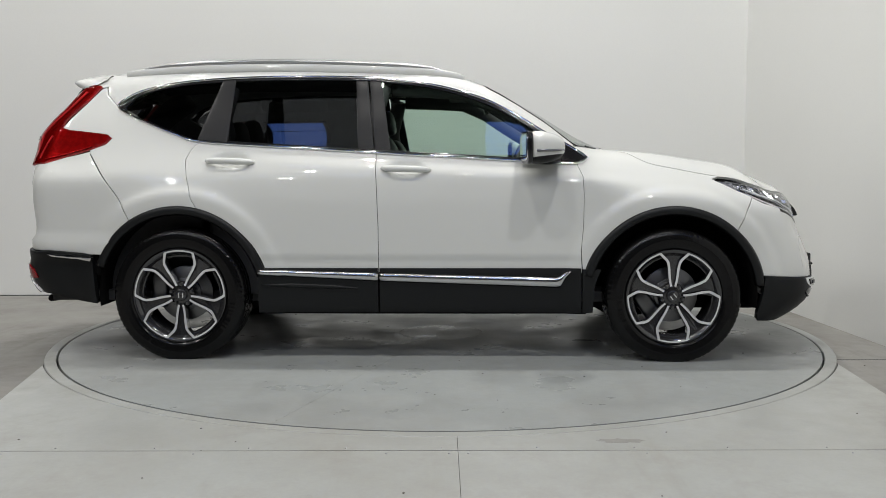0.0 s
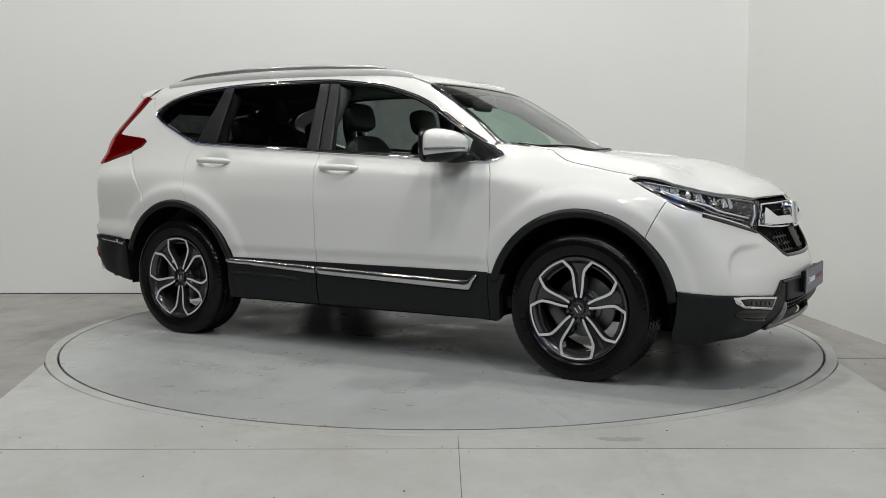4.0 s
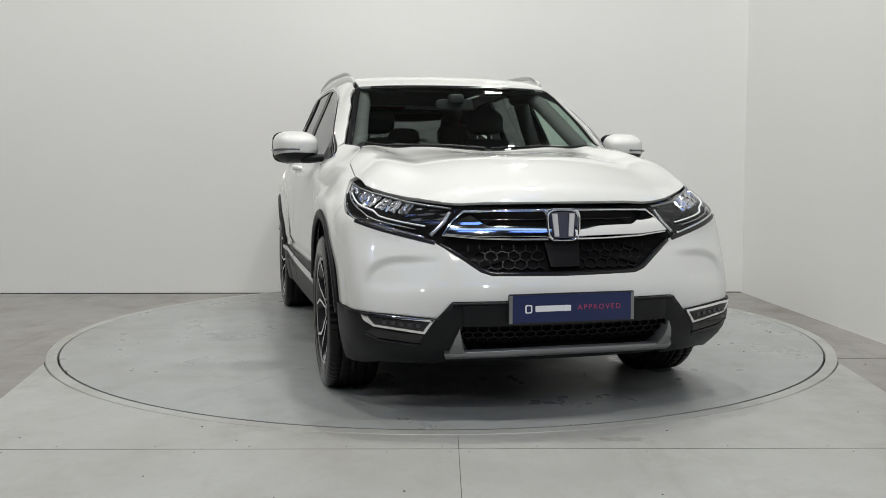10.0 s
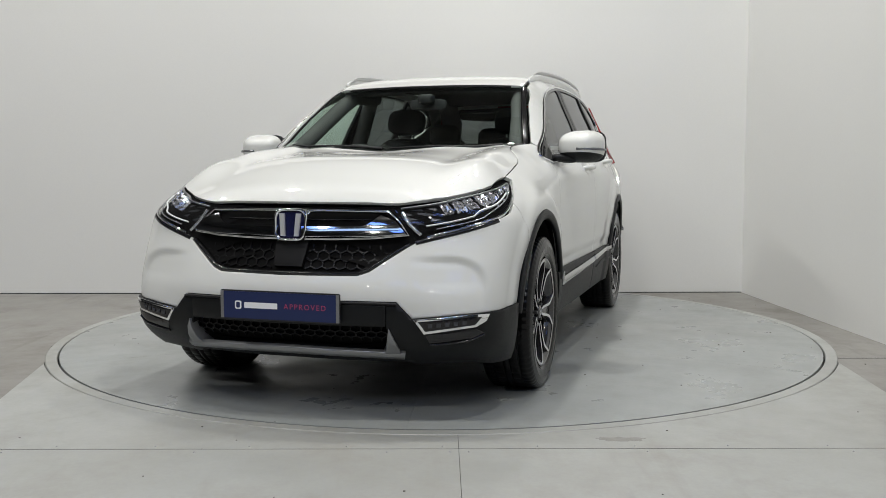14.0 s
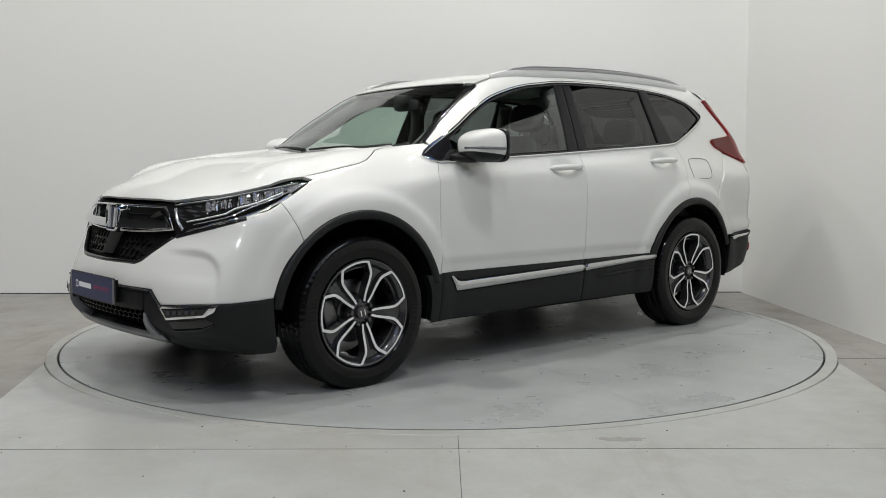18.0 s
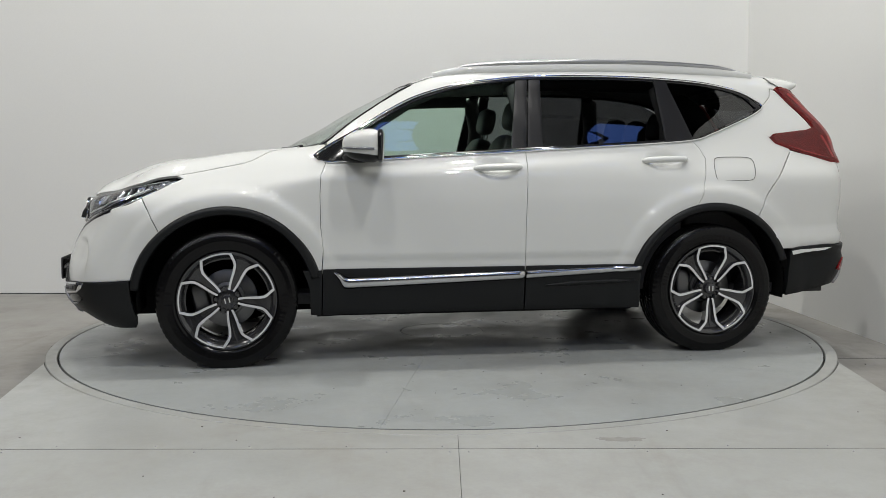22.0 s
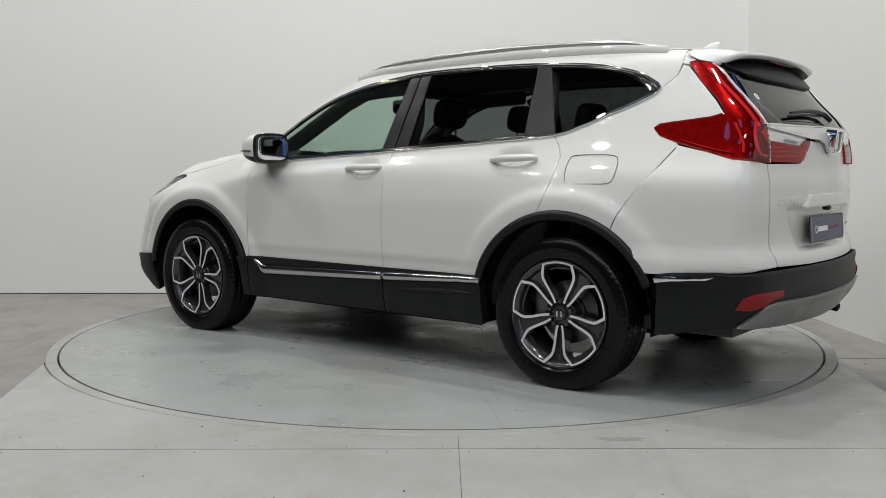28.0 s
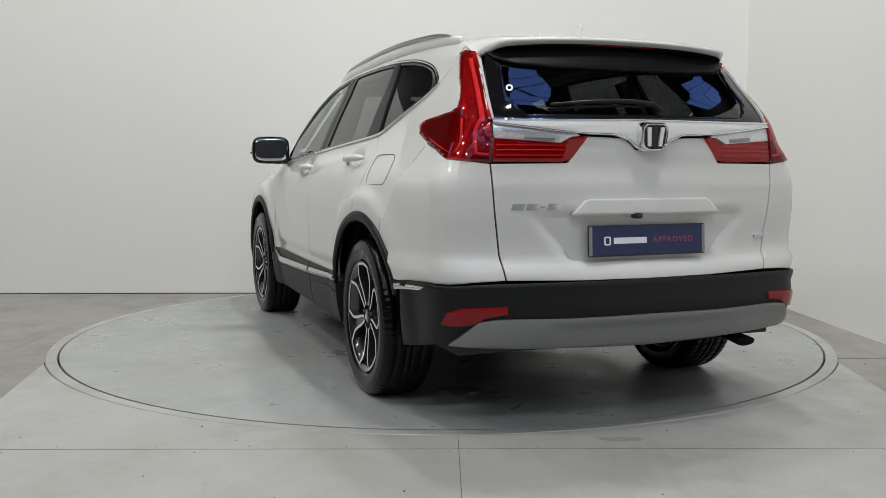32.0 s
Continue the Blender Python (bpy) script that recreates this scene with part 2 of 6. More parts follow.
for y in (-13.4, -10.2, -7.2, -4.7, -3.2, -1.0):
    box(bm, -13, 13, y - 0.08, y + 0.08, 6.85, 7.2)
structure(part("ceiling", bm, M_HALL, smooth=False), "dark steel hall ceiling with beams", "ceiling")
bm = box(bmesh.new(), -13.2, 13.2, 2.0, 7.2, 7.2, 7.4)
for y in (2.9, 4.6):
    box(bm, -13, 13, y - 0.08, y + 0.08, 6.85, 7.2)
structure(part("ceiling", bm, M_HALLPALE, smooth=False), "pale grey sheet ceiling with beams behind the bay", "ceiling")
for gx, gy, gw in ((1.0, -6.1, 0.5), (4.8, -5.6, 0.5), (-2.45, -6.1, 0.5), (2.0, -2.1, 0.5), (5.9, 0.6, 0.5), (-7.2, 1.5, 0.5), (-6.2, -8.3, 0.9), (-1.6, -11.8, 1.3), (1.9, -11.8, 1.3), (5.4, -11.8, 1.3)):
    rl = structure(part("window_roof", box(bmesh.new(), gx - gw, gx + gw, gy - 0.72, gy + 0.72, 7.08, 7.16), M_HALL, smooth=False), "blue roof light with dark glazing bars", "roof light")
    for k in range(3):
        part("pane", box(bmesh.new(), gx - gw + 0.06, gx + gw - 0.06, gy - 0.66 + 0.45 * k, gy - 0.25 + 0.45 * k, 7.06, 7.078), M_SKY, rl, smooth=False)

RIM = 2.325


def deck_outline():
    inner = [(RIM * math.cos(radians(a)), RIM * math.sin(radians(a))) for a in np.linspace(-154.5, -25.5, 90)]
    return [(-1.975, -1.75), (-1.90, -2.497)][::-1] + [(-2.10, -1.0)] + inner + [(2.10, -1.0), (2.03, -1.75), (1.97, -2.497)]


bm = prism(deck_outline()[1:] + [deck_outline()[0]], FLOOR, 0.0)
deck = structure(part("deck", bm, M_DECK, smooth=False), "grey painted steel deck in front of the turntable", "deck")
for x0, x1, u0, u1 in ((-1.90, 0.0618, -1.86, 0.0672), (0.0635, 1.97, 0.0688, 1.93)):
    bm = bmesh.new()
    top = [bm.verts.new(p) for p in ((x0, -2.503, 0.0), (x1, -2.503, 0.0), (u1, -4.3, FLOOR + 0.012), (u0, -4.3, FLOOR + 0.012))]
    low = [bm.verts.new((v.co.x, v.co.y, FLOOR)) for v in top]
    bm.faces.new(top[::-1])
    bm.faces.new(low)
    for k in range(4):
        bm.faces.new((top[k], top[(k + 1) % 4], low[(k + 1) % 4], low[k]))
    bmesh.ops.recalc_face_normals(bm, faces=bm.faces)
    part("ramp_plate", bm, M_DECK, deck, smooth=False)
# near-black sheet added under the plates so their gaps read dark
part("deck_underlay", prism([(-1.84, -4.2), (1.91, -4.2), (1.95, -2.45), (-1.88, -2.45)], FLOOR, FLOOR + 0.005), M_GAP, deck, smooth=False)
part("deck_seam", box(bmesh.new(), 0.0618, 0.0635, -2.499, -2.322, -0.001, 0.0012), M_GAP, deck, smooth=False)
bm = bmesh.new()
bmesh.ops.create_cone(bm, cap_ends=True, segments=10, radius1=0.0045, radius2=0.0035, depth=0.003)
screw = part("screw", bm, M_RIM, deck, smooth=False, at=pose(-1.75, -2.47, 0.0012))
for x in np.linspace(-1.42, 1.78, 10):
    s2 = screw.copy()
    scene.collection.objects.link(s2)
    s2.matrix_basis = pose(x + 0.03 * math.sin(9 * x), -2.47, 0.0012)
for x in (-1.6, -0.9, -0.2, 0.03, 0.10, 0.75, 1.5):
    s2 = screw.copy()
    scene.collection.objects.link(s2)
    s2.matrix_basis = pose(x, -2.535, 0.0)
# concrete joints, and grit that lies about
for name, x0, x1, y0, y1 in (("floor_joint", 2.25, 2.86, -0.405, -0.397), ("floor_joint", -9.0, -2.4, -3.604, -3.596), ("floor_joint", -4.404, -4.396, -9.0, 2.4)):
    part(name, box(bmesh.new(), x0, x1, y0, y1, FLOOR - 0.001, FLOOR + 0.0015), M_GAP, floor, smooth=False)
bm = bmesh.new()
for k in range(170):
    x, y = random.uniform(-2.6, 2.6), random.uniform(-3.4, 2.2)
    r = math.hypot(x, y)
    z = 0.0 if (r < 2.2 or (y < -1.2 and abs(x) < 1.85)) else FLOOR
    if y < -2.5:
        z = (y + 2.5) / 1.8 * (0.0 - FLOOR - 0.012)
    if 2.2 < r < 2.36 or (r < 2.2 and k % 2):
        continue
    s = random.uniform(0.002, 0.006)
    bmesh.ops.create_icosphere(bm, subdivisions=1, radius=s, matrix=pose(x, y, z + s * 0.3) @ Matrix.Diagonal((1, random.uniform(0.6, 1.8), 0.5, 1)))
tagged(part("floor_grit", bm, M_GRIT, smooth=False), "small dark grit and chips scattered on the floor", "grit", kind="stuff")
rnd = random.Random(3)
edge = [rnd.uniform(0.62, 1.15) for _ in range(26)]
part("floor_stain", prism([(0.69 + 0.10 * e * math.cos(2 * math.pi * k / 26), -2.38 + 0.03 * e * math.sin(2 * math.pi * k / 26)) for k, e in enumerate(edge)], -0.002, 0.0005), M_STAIN, deck, "dried brownish stain", smooth=False)
# near-black disc added below the turntable; the ring gaps look dark against it
base = structure(part("turntable_base", disc(2.324, FLOOR, -0.035), M_GAP, smooth=False), "near-black disc added under the turntable to darken its gaps", "turntable base")


# ---- the turntable ----
turntable_disc = tagged(new("turntable_disc"), "round grey painted steel turntable disc under the car", "turntable")


def sector(r0, r1, a0, a1, z0, z1, gap, n=30):
    """A plate of the disc, held off its neighbours by a narrow joint."""
    inner = [(r0 * math.cos(a), r0 * math.sin(a)) for a in np.linspace(a0 + gap / r0, a1 - gap / r0, 10)]
    outer = [(r1 * math.cos(a), r1 * math.sin(a)) for a in np.linspace(a0 + gap / r1, a1 - gap / r1, n)]
    return prism(outer + inner[::-1], z0, z1)


for k in range(6):
    part("disc_plate", sector(0.262, 2.245, radians(60 * k + 14), radians(60 * k + 74), -0.03, 0.0, 0.0005), M_DISC, turntable_disc, smooth=False)
part("hub_plate", disc(0.258, -0.03, 0.0, 60, 0.002), M_DISC, turntable_disc, smooth=False)
# near-black slab added inside the plates to darken their joints
part("disc_underside", disc(2.24, -0.034, -0.012, 90), M_GAP, turntable_disc, smooth=False)
rim_ring = structure(part("turntable_ring", ring(2.257, 2.317, -0.09, 0.0, shift=(0, 0.003)), M_DECK, smooth=False), "grey painted fixed ring round the turntable", "turntable ring")


# ---- the car's outer surface, as a smooth solid: positive inside ----
def spline(*pairs):
    """A smooth curve through (u, value) pairs, for arrays."""
    u, v = np.array(pairs[0::2], float), np.array(pairs[1::2], float)
    d = np.diff(v) / np.diff(u)
    t = np.empty_like(v)
    t[1:-1] = (d[:-1] * np.diff(u)[1:] + d[1:] * np.diff(u)[:-1]) / (np.diff(u)[1:] + np.diff(u)[:-1])
    t[0], t[-1] = d[0], d[-1]

    def f(x):
        x = np.clip(np.asarray(x, float), u[0], u[-1])
        i = np.clip(np.searchsorted(u, x) - 1, 0, len(u) - 2)
        h = u[i + 1] - u[i]
        s = (x - u[i]) / h
        return (2 * s**3 - 3 * s**2 + 1) * v[i] + (s**3 - 2 * s**2 + s) * h * t[i] + (3 * s**2 - 2 * s**3) * v[i + 1] + (s**3 - s**2) * h * t[i + 1]
    return f


SIDE = spline(0.15, 0.844, 0.25, 0.875, 0.34, 0.895, 0.45, 0.905, 0.6, 0.91, 0.75, 0.916, 0.9, 0.913, 1, 0.892, 1.06, 0.863, 1.11, 0.838, 1.3, 0.755, 1.45, 0.685, 1.6, 0.627, 1.75, 0.545)
PLAN = spline(-2.4, 0.12, -2.15, 0.082, -1.9, 0.06, -1.6, 0.033, -1.2, 0.013, -0.6, 0.004, 0.1, 0.012, 0.8, 0.03, 1.2, 0.034, 1.5, 0.036, 1.8, 0.04, 2.05, 0.055, 2.3, 0.1)
TOP = spline(-2.4, 1.503, -2.05, 1.565, -1.7, 1.596, -1.2, 1.617, -0.7, 1.618, -0.2, 1.6, 0.05, 1.589, 0.2, 1.561, 0.6, 1.382, 0.98, 1.183, 1.1, 1.159, 1.4, 1.119, 1.7, 1.075, 1.9, 1, 2.05, 0.926, 2.15, 0.84, 2.3, 0.682)
BROW = spline(0.8, 0, 0.98, 0.045, 1.2, 0.068, 1.45, 0.063, 1.7, 0.046, 1.9, -0.008, 2.05, 0.006, 2.2, 0)
NOSE = spline(0.15, 1.96, 0.22, 2.07, 0.28, 2.165, 0.34, 2.222, 0.42, 2.235, 0.52, 2.229, 0.62, 2.193, 0.75, 2.136, 0.88, 2.122, 0.96, 2.104, 1.1, 2.069)
TAIL = spline(0.2, -2.026, 0.3, -2.19, 0.4, -2.282, 0.5, -2.315, 0.6, -2.283, 0.68, -2.261, 0.85, -2.267, 1, -2.259, 1.12, -2.266, 1.2, -2.252, 1.4, -2.091, 1.6, -1.953, 1.8, -1.848)


def smin(a, b, k):
    h = np.clip(0.5 + 0.5 * (b - a) / k, 0, 1)
    return b + (a - b) * h - k * h * (1 - h)


def ease(t):
    t = np.clip(t, 0, 1)
    return t * t * (3 - 2 * t)


def solid(x, y, z):
    y = np.abs(y)
    side = SIDE(z) - PLAN(x) - y
    for ax in (1.325, -1.33):                                   # flares over the wheels
        side = side + 0.013 * ease((0.60 - np.hypot(x - ax, z - 0.348)) / 0.055)
    side = side - 0.010 * ease((0.575 - z) / 0.04) * ease((0.88 - x) / 0.1) * ease((x + 0.95) / 0.1)   # hollow above the sills
    cab = np.clip((0.9 - x) / 0.5, 0, 1)
    rear = np.clip((1.75 - x) / 0.65, 0, 1) * np.clip((x - 0.93) / 0.17, 0, 1)   # the hood: hollow in the middle, raised shoulders
    rise = ease(y / 0.5)
    hood = ease((y - 0.46) / 0.21) * BROW(x) * ease((0.86 - y) / 0.20) - 0.048 * rear * (1 - rise)
    top = TOP(x) + hood - z - (0.193 - 0.138 * cab) * y**2 - 0.056 * y**4
    nose = NOSE(z) - x - 0.216 * y**2 - 0.111 * y**4
    upper = ease((z - 0.57) / 0.07) * ease((1.14 - z) / 0.1)      # the corners above the bumper are squarer
    tail = x - TAIL(z) - (0.179 - 0.026 * upper) * y**2 - 0.022 * y**6
    g = smin(side, top, 0.10)
    g = smin(g, nose, 0.10)
    return smin(g, tail, 0.12 - 0.055 * upper)


# ---- draping panels over the car's surface ----
def place(mode, u, v, lift=0.0):
    """Points of the car's skin. Modes: "y" (x, z) seen from the side, "z" (x, y) from above, ("w", xc) (turn, z) round an upright axis at xc."""
    u, v = np.asarray(u, float), np.asarray(v, float)
    lift = np.broadcast_to(np.asarray(lift, float), u.shape)
    if mode == "y":
        at, lo, hi = (lambda r: (u, r, v)), np.zeros_like(u), np.full_like(u, 1.15)
    elif mode == "z":
        at, lo, hi = (lambda r: (u, v, r)), np.full_like(u, 0.35), np.full_like(u, 1.9)
    else:
        xc = mode[1]
        at, lo, hi = (lambda r: (xc + r * np.cos(u), r * np.sin(u), v)), np.zeros_like(u), np.full_like(u, 2.2)
    if mode == "y":
        for r in np.arange(0.0, 1.15, 0.05):
            hit = solid(*at(np.full_like(u, r))) > 0
            lo = np.where(hit, r, lo)
        hi = lo + 0.05
    for _ in range(22 if mode == "y" else 34):
        m = (lo + hi) / 2
        inside = solid(*at(m)) > 0
        lo, hi = np.where(inside, m, lo), np.where(inside, hi, m)
    p = np.stack(np.broadcast_arrays(*at(lo)), -1)
    return p + skin_normal(p) * lift[..., None]


def skin_normal(p):
    h = 0.004
    g = np.stack([solid(p[..., 0] + h * (k == 0), p[..., 1] + h * (k == 1), p[..., 2] + h * (k == 2)) - solid(p[..., 0] - h * (k == 0), p[..., 1] - h * (k == 1), p[..., 2] - h * (k == 2)) for k in range(3)], -1)
    return -g / np.maximum(np.linalg.norm(g, axis=-1, keepdims=True), 1e-9)


SCALE = 1.15


def flat(mode, points):
    """The outline in the panel's own plane, in metres."""
    if mode in ("y", "z"):
        return [(float(p[0]), float(p[1])) for p in points]
    turns = [math.atan2(p[1], p[0] - mode[1]) for p in points]
    turns = [a + 2 * math.pi if mode[1] < 0 and a < 0 else a for a in turns]
    return [(a * SCALE, p[2]) for a, p in zip(turns, points)]


def curve(points, step=0.03, closed=False):
    """A smooth line through the points, resampled."""
    p = [np.array(q, float) for q in points]
    n = len(p)
    out = []
    for i in range(n if closed else n - 1):
        a, b = p[i], p[(i + 1) % n]
        z = p[i - 1] if closed or i else a
        c = p[(i + 2) % n] if closed or i + 2 < n else b
        k = max(1, int(np.linalg.norm(b - a) / step))
        for j in range(k):
            t = j / k
            out.append(tuple(0.5 * (2 * a + (b - z) * t + (2 * z - 5 * a + 4 * b - c) * t * t + (3 * a - z - 3 * b + c) * t**3)))
    if not closed:
        out.append(tuple(p[-1]))
    return out


def arc(cx, cz, r, a0, a1, n=24):
    return [(cx + r * math.cos(radians(a0 + (a1 - a0) * i / n)), cz + r * math.sin(radians(a0 + (a1 - a0) * i / n))) for i in range(n + 1)]


def shrink(pts, d):
    """The outline moved inwards by d."""
    n = len(pts)
    area = sum(pts[i][0] * pts[(i + 1) % n][1] - pts[(i + 1) % n][0] * pts[i][1] for i in range(n))
    pts = pts if area > 0 else pts[::-1]
    out = []
    for i in range(n):
        (ax, ay), (bx, by), (cx, cy) = pts[i - 1], pts[i], pts[(i + 1) % n]
        e, f = Vector((bx - ax, by - ay)), Vector((cx - bx, cy - by))
        if e.length < 1e-7 or f.length < 1e-7:
            out.append((bx, by))
            continue
        m, k = Vector((-e.y, e.x)).normalized(), Vector((-f.y, f.x)).normalized()
        s = m + k
        s = s / max(s.length_squared / 2, 0.5)
        out.append((bx + s.x * d, by + s.y * d))
    return out


def skin(points, mode, lift=0.0, thick=0.016, step=0.035, gap=0.0018, soft=0.0022, rim=0.006, shape=None, single=False):
    """A bmesh plate with that outline, laid on the car's skin. shape(u, v) may add height."""
    pts = shrink(flat(mode, points), gap)
    dense = []
    for a, b in zip(pts, pts[1:] + pts[:1]):
        k = max(1, int(math.hypot(b[0] - a[0], b[1] - a[1]) / step))
        dense += [(a[0] + (b[0] - a[0]) * j / k, a[1] + (b[1] - a[1]) * j / k) for j in range(k)]
    bm = bmesh.new()
    f = bm.faces.new([bm.verts.new((x, y, 0)) for x, y in dense])
    if rim:
        bmesh.ops.inset_individual(bm, faces=[f], thickness=rim)
    for k in (0, 1):
        lo, hi = min(p[k] for p in dense), max(p[k] for p in dense)
        n = int((hi - lo) / step)
        for i in range(1, n + 1):
            c = lo + (hi - lo) * i / (n + 1)
            bmesh.ops.bisect_plane(bm, geom=bm.verts[:] + bm.edges[:] + bm.faces[:], plane_co=(c, 0, 0) if k == 0 else (0, c, 0), plane_no=(1, 0, 0) if k == 0 else (0, 1, 0))
    bmesh.ops.triangulate(bm, faces=[f for f in bm.faces if len(f.verts) > 4])
    bm.verts.ensure_lookup_table()
    u, v = np.array([w.co.x for w in bm.verts]), np.array([w.co.y for w in bm.verts])
    edge = np.array([w.is_boundary for w in bm.verts])
    add = shape(u, v) if shape else 0.0
    ua = u if mode in ("y", "z") else u / SCALE
    top = place(mode, ua, v, lift + add - soft * edge)
    low = place(mode, ua, v, lift - thick)
    faces = [[w.index for w in f.verts] for f in bm.faces]
    rims = [(e.verts[0].index, e.verts[1].index) for e in bm.edges if e.is_boundary]
    bm.free()
    out = bmesh.new()
    a, b = [out.verts.new(p) for p in top], [out.verts.new(p) for p in low]
    ca, cb = {}, {}
    for i in {i for r in rims for i in r}:
        ca[i], cb[i] = out.verts.new(top[i]), out.verts.new(low[i])
    for f in faces:
        out.faces.new([a[i] for i in f])
        if not single:
            out.faces.new([b[i] for i in f[::-1]])
    for i, j in rims if not single else ():
        out.faces.new((ca[i], ca[j], cb[j], cb[i]))
    if single:
        bmesh.ops.delete(out, geom=b + list(ca.values()) + list(cb.values()), context="VERTS")
    out.normal_update()
    i = faces[len(faces) // 2]
    c = np.mean(top[i], 0)
    g = skin_normal(c[None])[0]
    if out.faces[:][0].is_valid:
        out.faces.ensure_lookup_table()
        nf = out.faces[(1 if single else 2) * (len(faces) // 2)].normal
        if nf.dot(Vector(g)) < 0:
            bmesh.ops.reverse_faces(out, faces=out.faces[:])
    return out


def bead(points, mode, width, height=0.006, lift=0.0, step=0.03, closed=False, smooth=True, taper=False):
    """A moulding of rounded section along a line on the car's skin."""
    line = [np.array(p) for p in (curve(flat(mode, points), step, closed) if smooth else flat(mode, points))]
    n = len(line)
    rows = []
    for i, p in enumerate(line):
        a, b = (line[i - 1], line[(i + 1) % n]) if closed else (line[max(i - 1, 0)], line[min(i + 1, n - 1)])
        d = (b - a) / max(np.linalg.norm(b - a), 1e-9)
        w = width * (min(1, 0.15 + 3.0 * min(i, n - 1 - i) / n) if taper else 1)
        rows.append([p + np.array((-d[1], d[0])) * w * s for s in (-0.5, -0.3, 0.0, 0.3, 0.5)])
    q = np.array(rows)
    h = np.array([-0.35, 0.75, 1.0, 0.75, -0.35]) * height + lift
    u = q[..., 0] if mode in ("y", "z") else q[..., 0] / SCALE
    top = place(mode, u, q[..., 1], np.broadcast_to(h, u.shape))
    bm = bmesh.new()
    vs = [[bm.verts.new(p) for p in r] for r in top]
    for i in range(n if closed else n - 1):
        for k in range(4):
            bm.faces.new((vs[i][k], vs[(i + 1) % n][k], vs[(i + 1) % n][k + 1], vs[i][k + 1]))
        bm.faces.new((vs[i][4], vs[(i + 1) % n][4], vs[(i + 1) % n][0], vs[i][0]))
    if not closed:
        bm.faces.new(vs[0])
        bm.faces.new(vs[-1][::-1])
    bmesh.ops.recalc_face_normals(bm, faces=bm.faces)
    return bm


def mirrored(ob):
    """The same part on the car's other side."""
    made = []
    for o in (ob, *ob.children):
        me = o.data.copy()
        bm = bmesh.new()
        bm.from_mesh(me)
        for v in bm.verts:
            v.co.y = -v.co.y
        bmesh.ops.reverse_faces(bm, faces=bm.faces[:])
        bm.to_mesh(me)
        bm.free()
        weigh_normals(me)
        c = o.copy()
        c.data = me
        scene.collection.objects.link(c)
        if made:
            c.parent = made[0]
        made.append(c)
    return made[0]


def blob(bm, centre, size, square=3.0, n=20, m=12, turn=None, shape=None):
    """A rounded block (superellipsoid)."""
    e = 2.0 / square
    s = lambda t: math.copysign(abs(math.sin(t)) ** e, math.sin(t))
    c = lambda t: math.copysign(abs(math.cos(t)) ** e, math.cos(t))
    mat = Matrix.Translation(centre) @ (turn or Matrix.Identity(4))
    rows = []
    for i in range(m + 1):
        a = -math.pi / 2 + math.pi * i / m
        row = []
        for j in range(n):
            b = 2 * math.pi * j / n
            p = Vector((size[0] * c(a) * c(b), size[1] * c(a) * s(b), size[2] * s(a)))
            if shape:
                p = Vector(shape(p))
            row.append(bm.verts.new(mat @ p))
        rows.append(row)
    for i in range(m):
        for j in range(n):
            bm.faces.new((rows[i][j], rows[i][(j + 1) % n], rows[i + 1][(j + 1) % n], rows[i + 1][j]))
    bmesh.ops.remove_doubles(bm, verts=rows[0] + rows[-1], dist=1e-6)
    return bm


def tube(bm, path, radius, n=10, flat_by=1.0, cap=True):
    """A tube along a path; radius may be a list; flat_by squashes it in height."""
    rows = []
    k = len(path)
    for i, p in enumerate(path):
        d = (Vector(path[min(i + 1, k - 1)]) - Vector(path[max(i - 1, 0)])).normalized()
        side = d.cross(Vector((0, 0, 1)))
        side = side.normalized() if side.length > 1e-4 else Vector((0, 1, 0))
        up = side.cross(d)
        r = radius[i] if isinstance(radius, (list, tuple)) else radius
        rows.append([bm.verts.new(Vector(p) + side * r * math.cos(2 * math.pi * j / n) + up * r * flat_by * math.sin(2 * math.pi * j / n)) for j in range(n)])
    for i in range(k - 1):
        for j in range(n):
            bm.faces.new((rows[i][j], rows[i][(j + 1) % n], rows[i + 1][(j + 1) % n], rows[i + 1][j]))
    if cap:
        bm.faces.new(rows[0][::-1])
        bm.faces.new(rows[-1])
    return bm


def lathe(bm, profile, n=64, closed=True):
    """Turns a profile of (radius, y) round the y axis."""
    rows = [[bm.verts.new((r * math.cos(2 * math.pi * i / n), y, r * math.sin(2 * math.pi * i / n))) for r, y in profile] for i in range(n)]
    k = len(profile)
    for i in range(n):
        for j in range(k if closed else k - 1):
            bm.faces.new((rows[i][j], rows[i][(j + 1) % k], rows[(i + 1) % n][(j + 1) % k], rows[(i + 1) % n][j]))
    bmesh.ops.recalc_face_normals(bm, faces=bm.faces)
    return bm


# ---- the car: body ----
car = tagged(new("car"), "pearl white five-door SUV with black cladding on the turntable", "car")
FRONT, REAR = ("w", 0.9), ("w", -0.9)
ARCH_F, ARCH_R, ARCH_Z, ARCH_P = 1.325, -1.33, 0.348, 0.470


def pair(name, bm, mat, parent=car, label="", smooth=True):
    ob = part(name, bm, mat, parent, label, smooth)
    return ob, mirrored(ob)


def z_at(x, y):
    return float(place("z", np.array([x]), np.array([y]))[0, 2])


def both(points):
    """A half outline, from the middle of the car outwards and back, closed by its mirror image."""
    return list(points) + [(p[0], -p[1], p[2]) for p in reversed(points) if abs(p[1]) > 1e-6]




def on_skin(points, step=0.02):
    """A line given in side view, laid on the left flank."""
    line = curve(points, step)
    return [tuple(p) for p in place("y", [p[0] for p in line], [p[1] for p in line])]


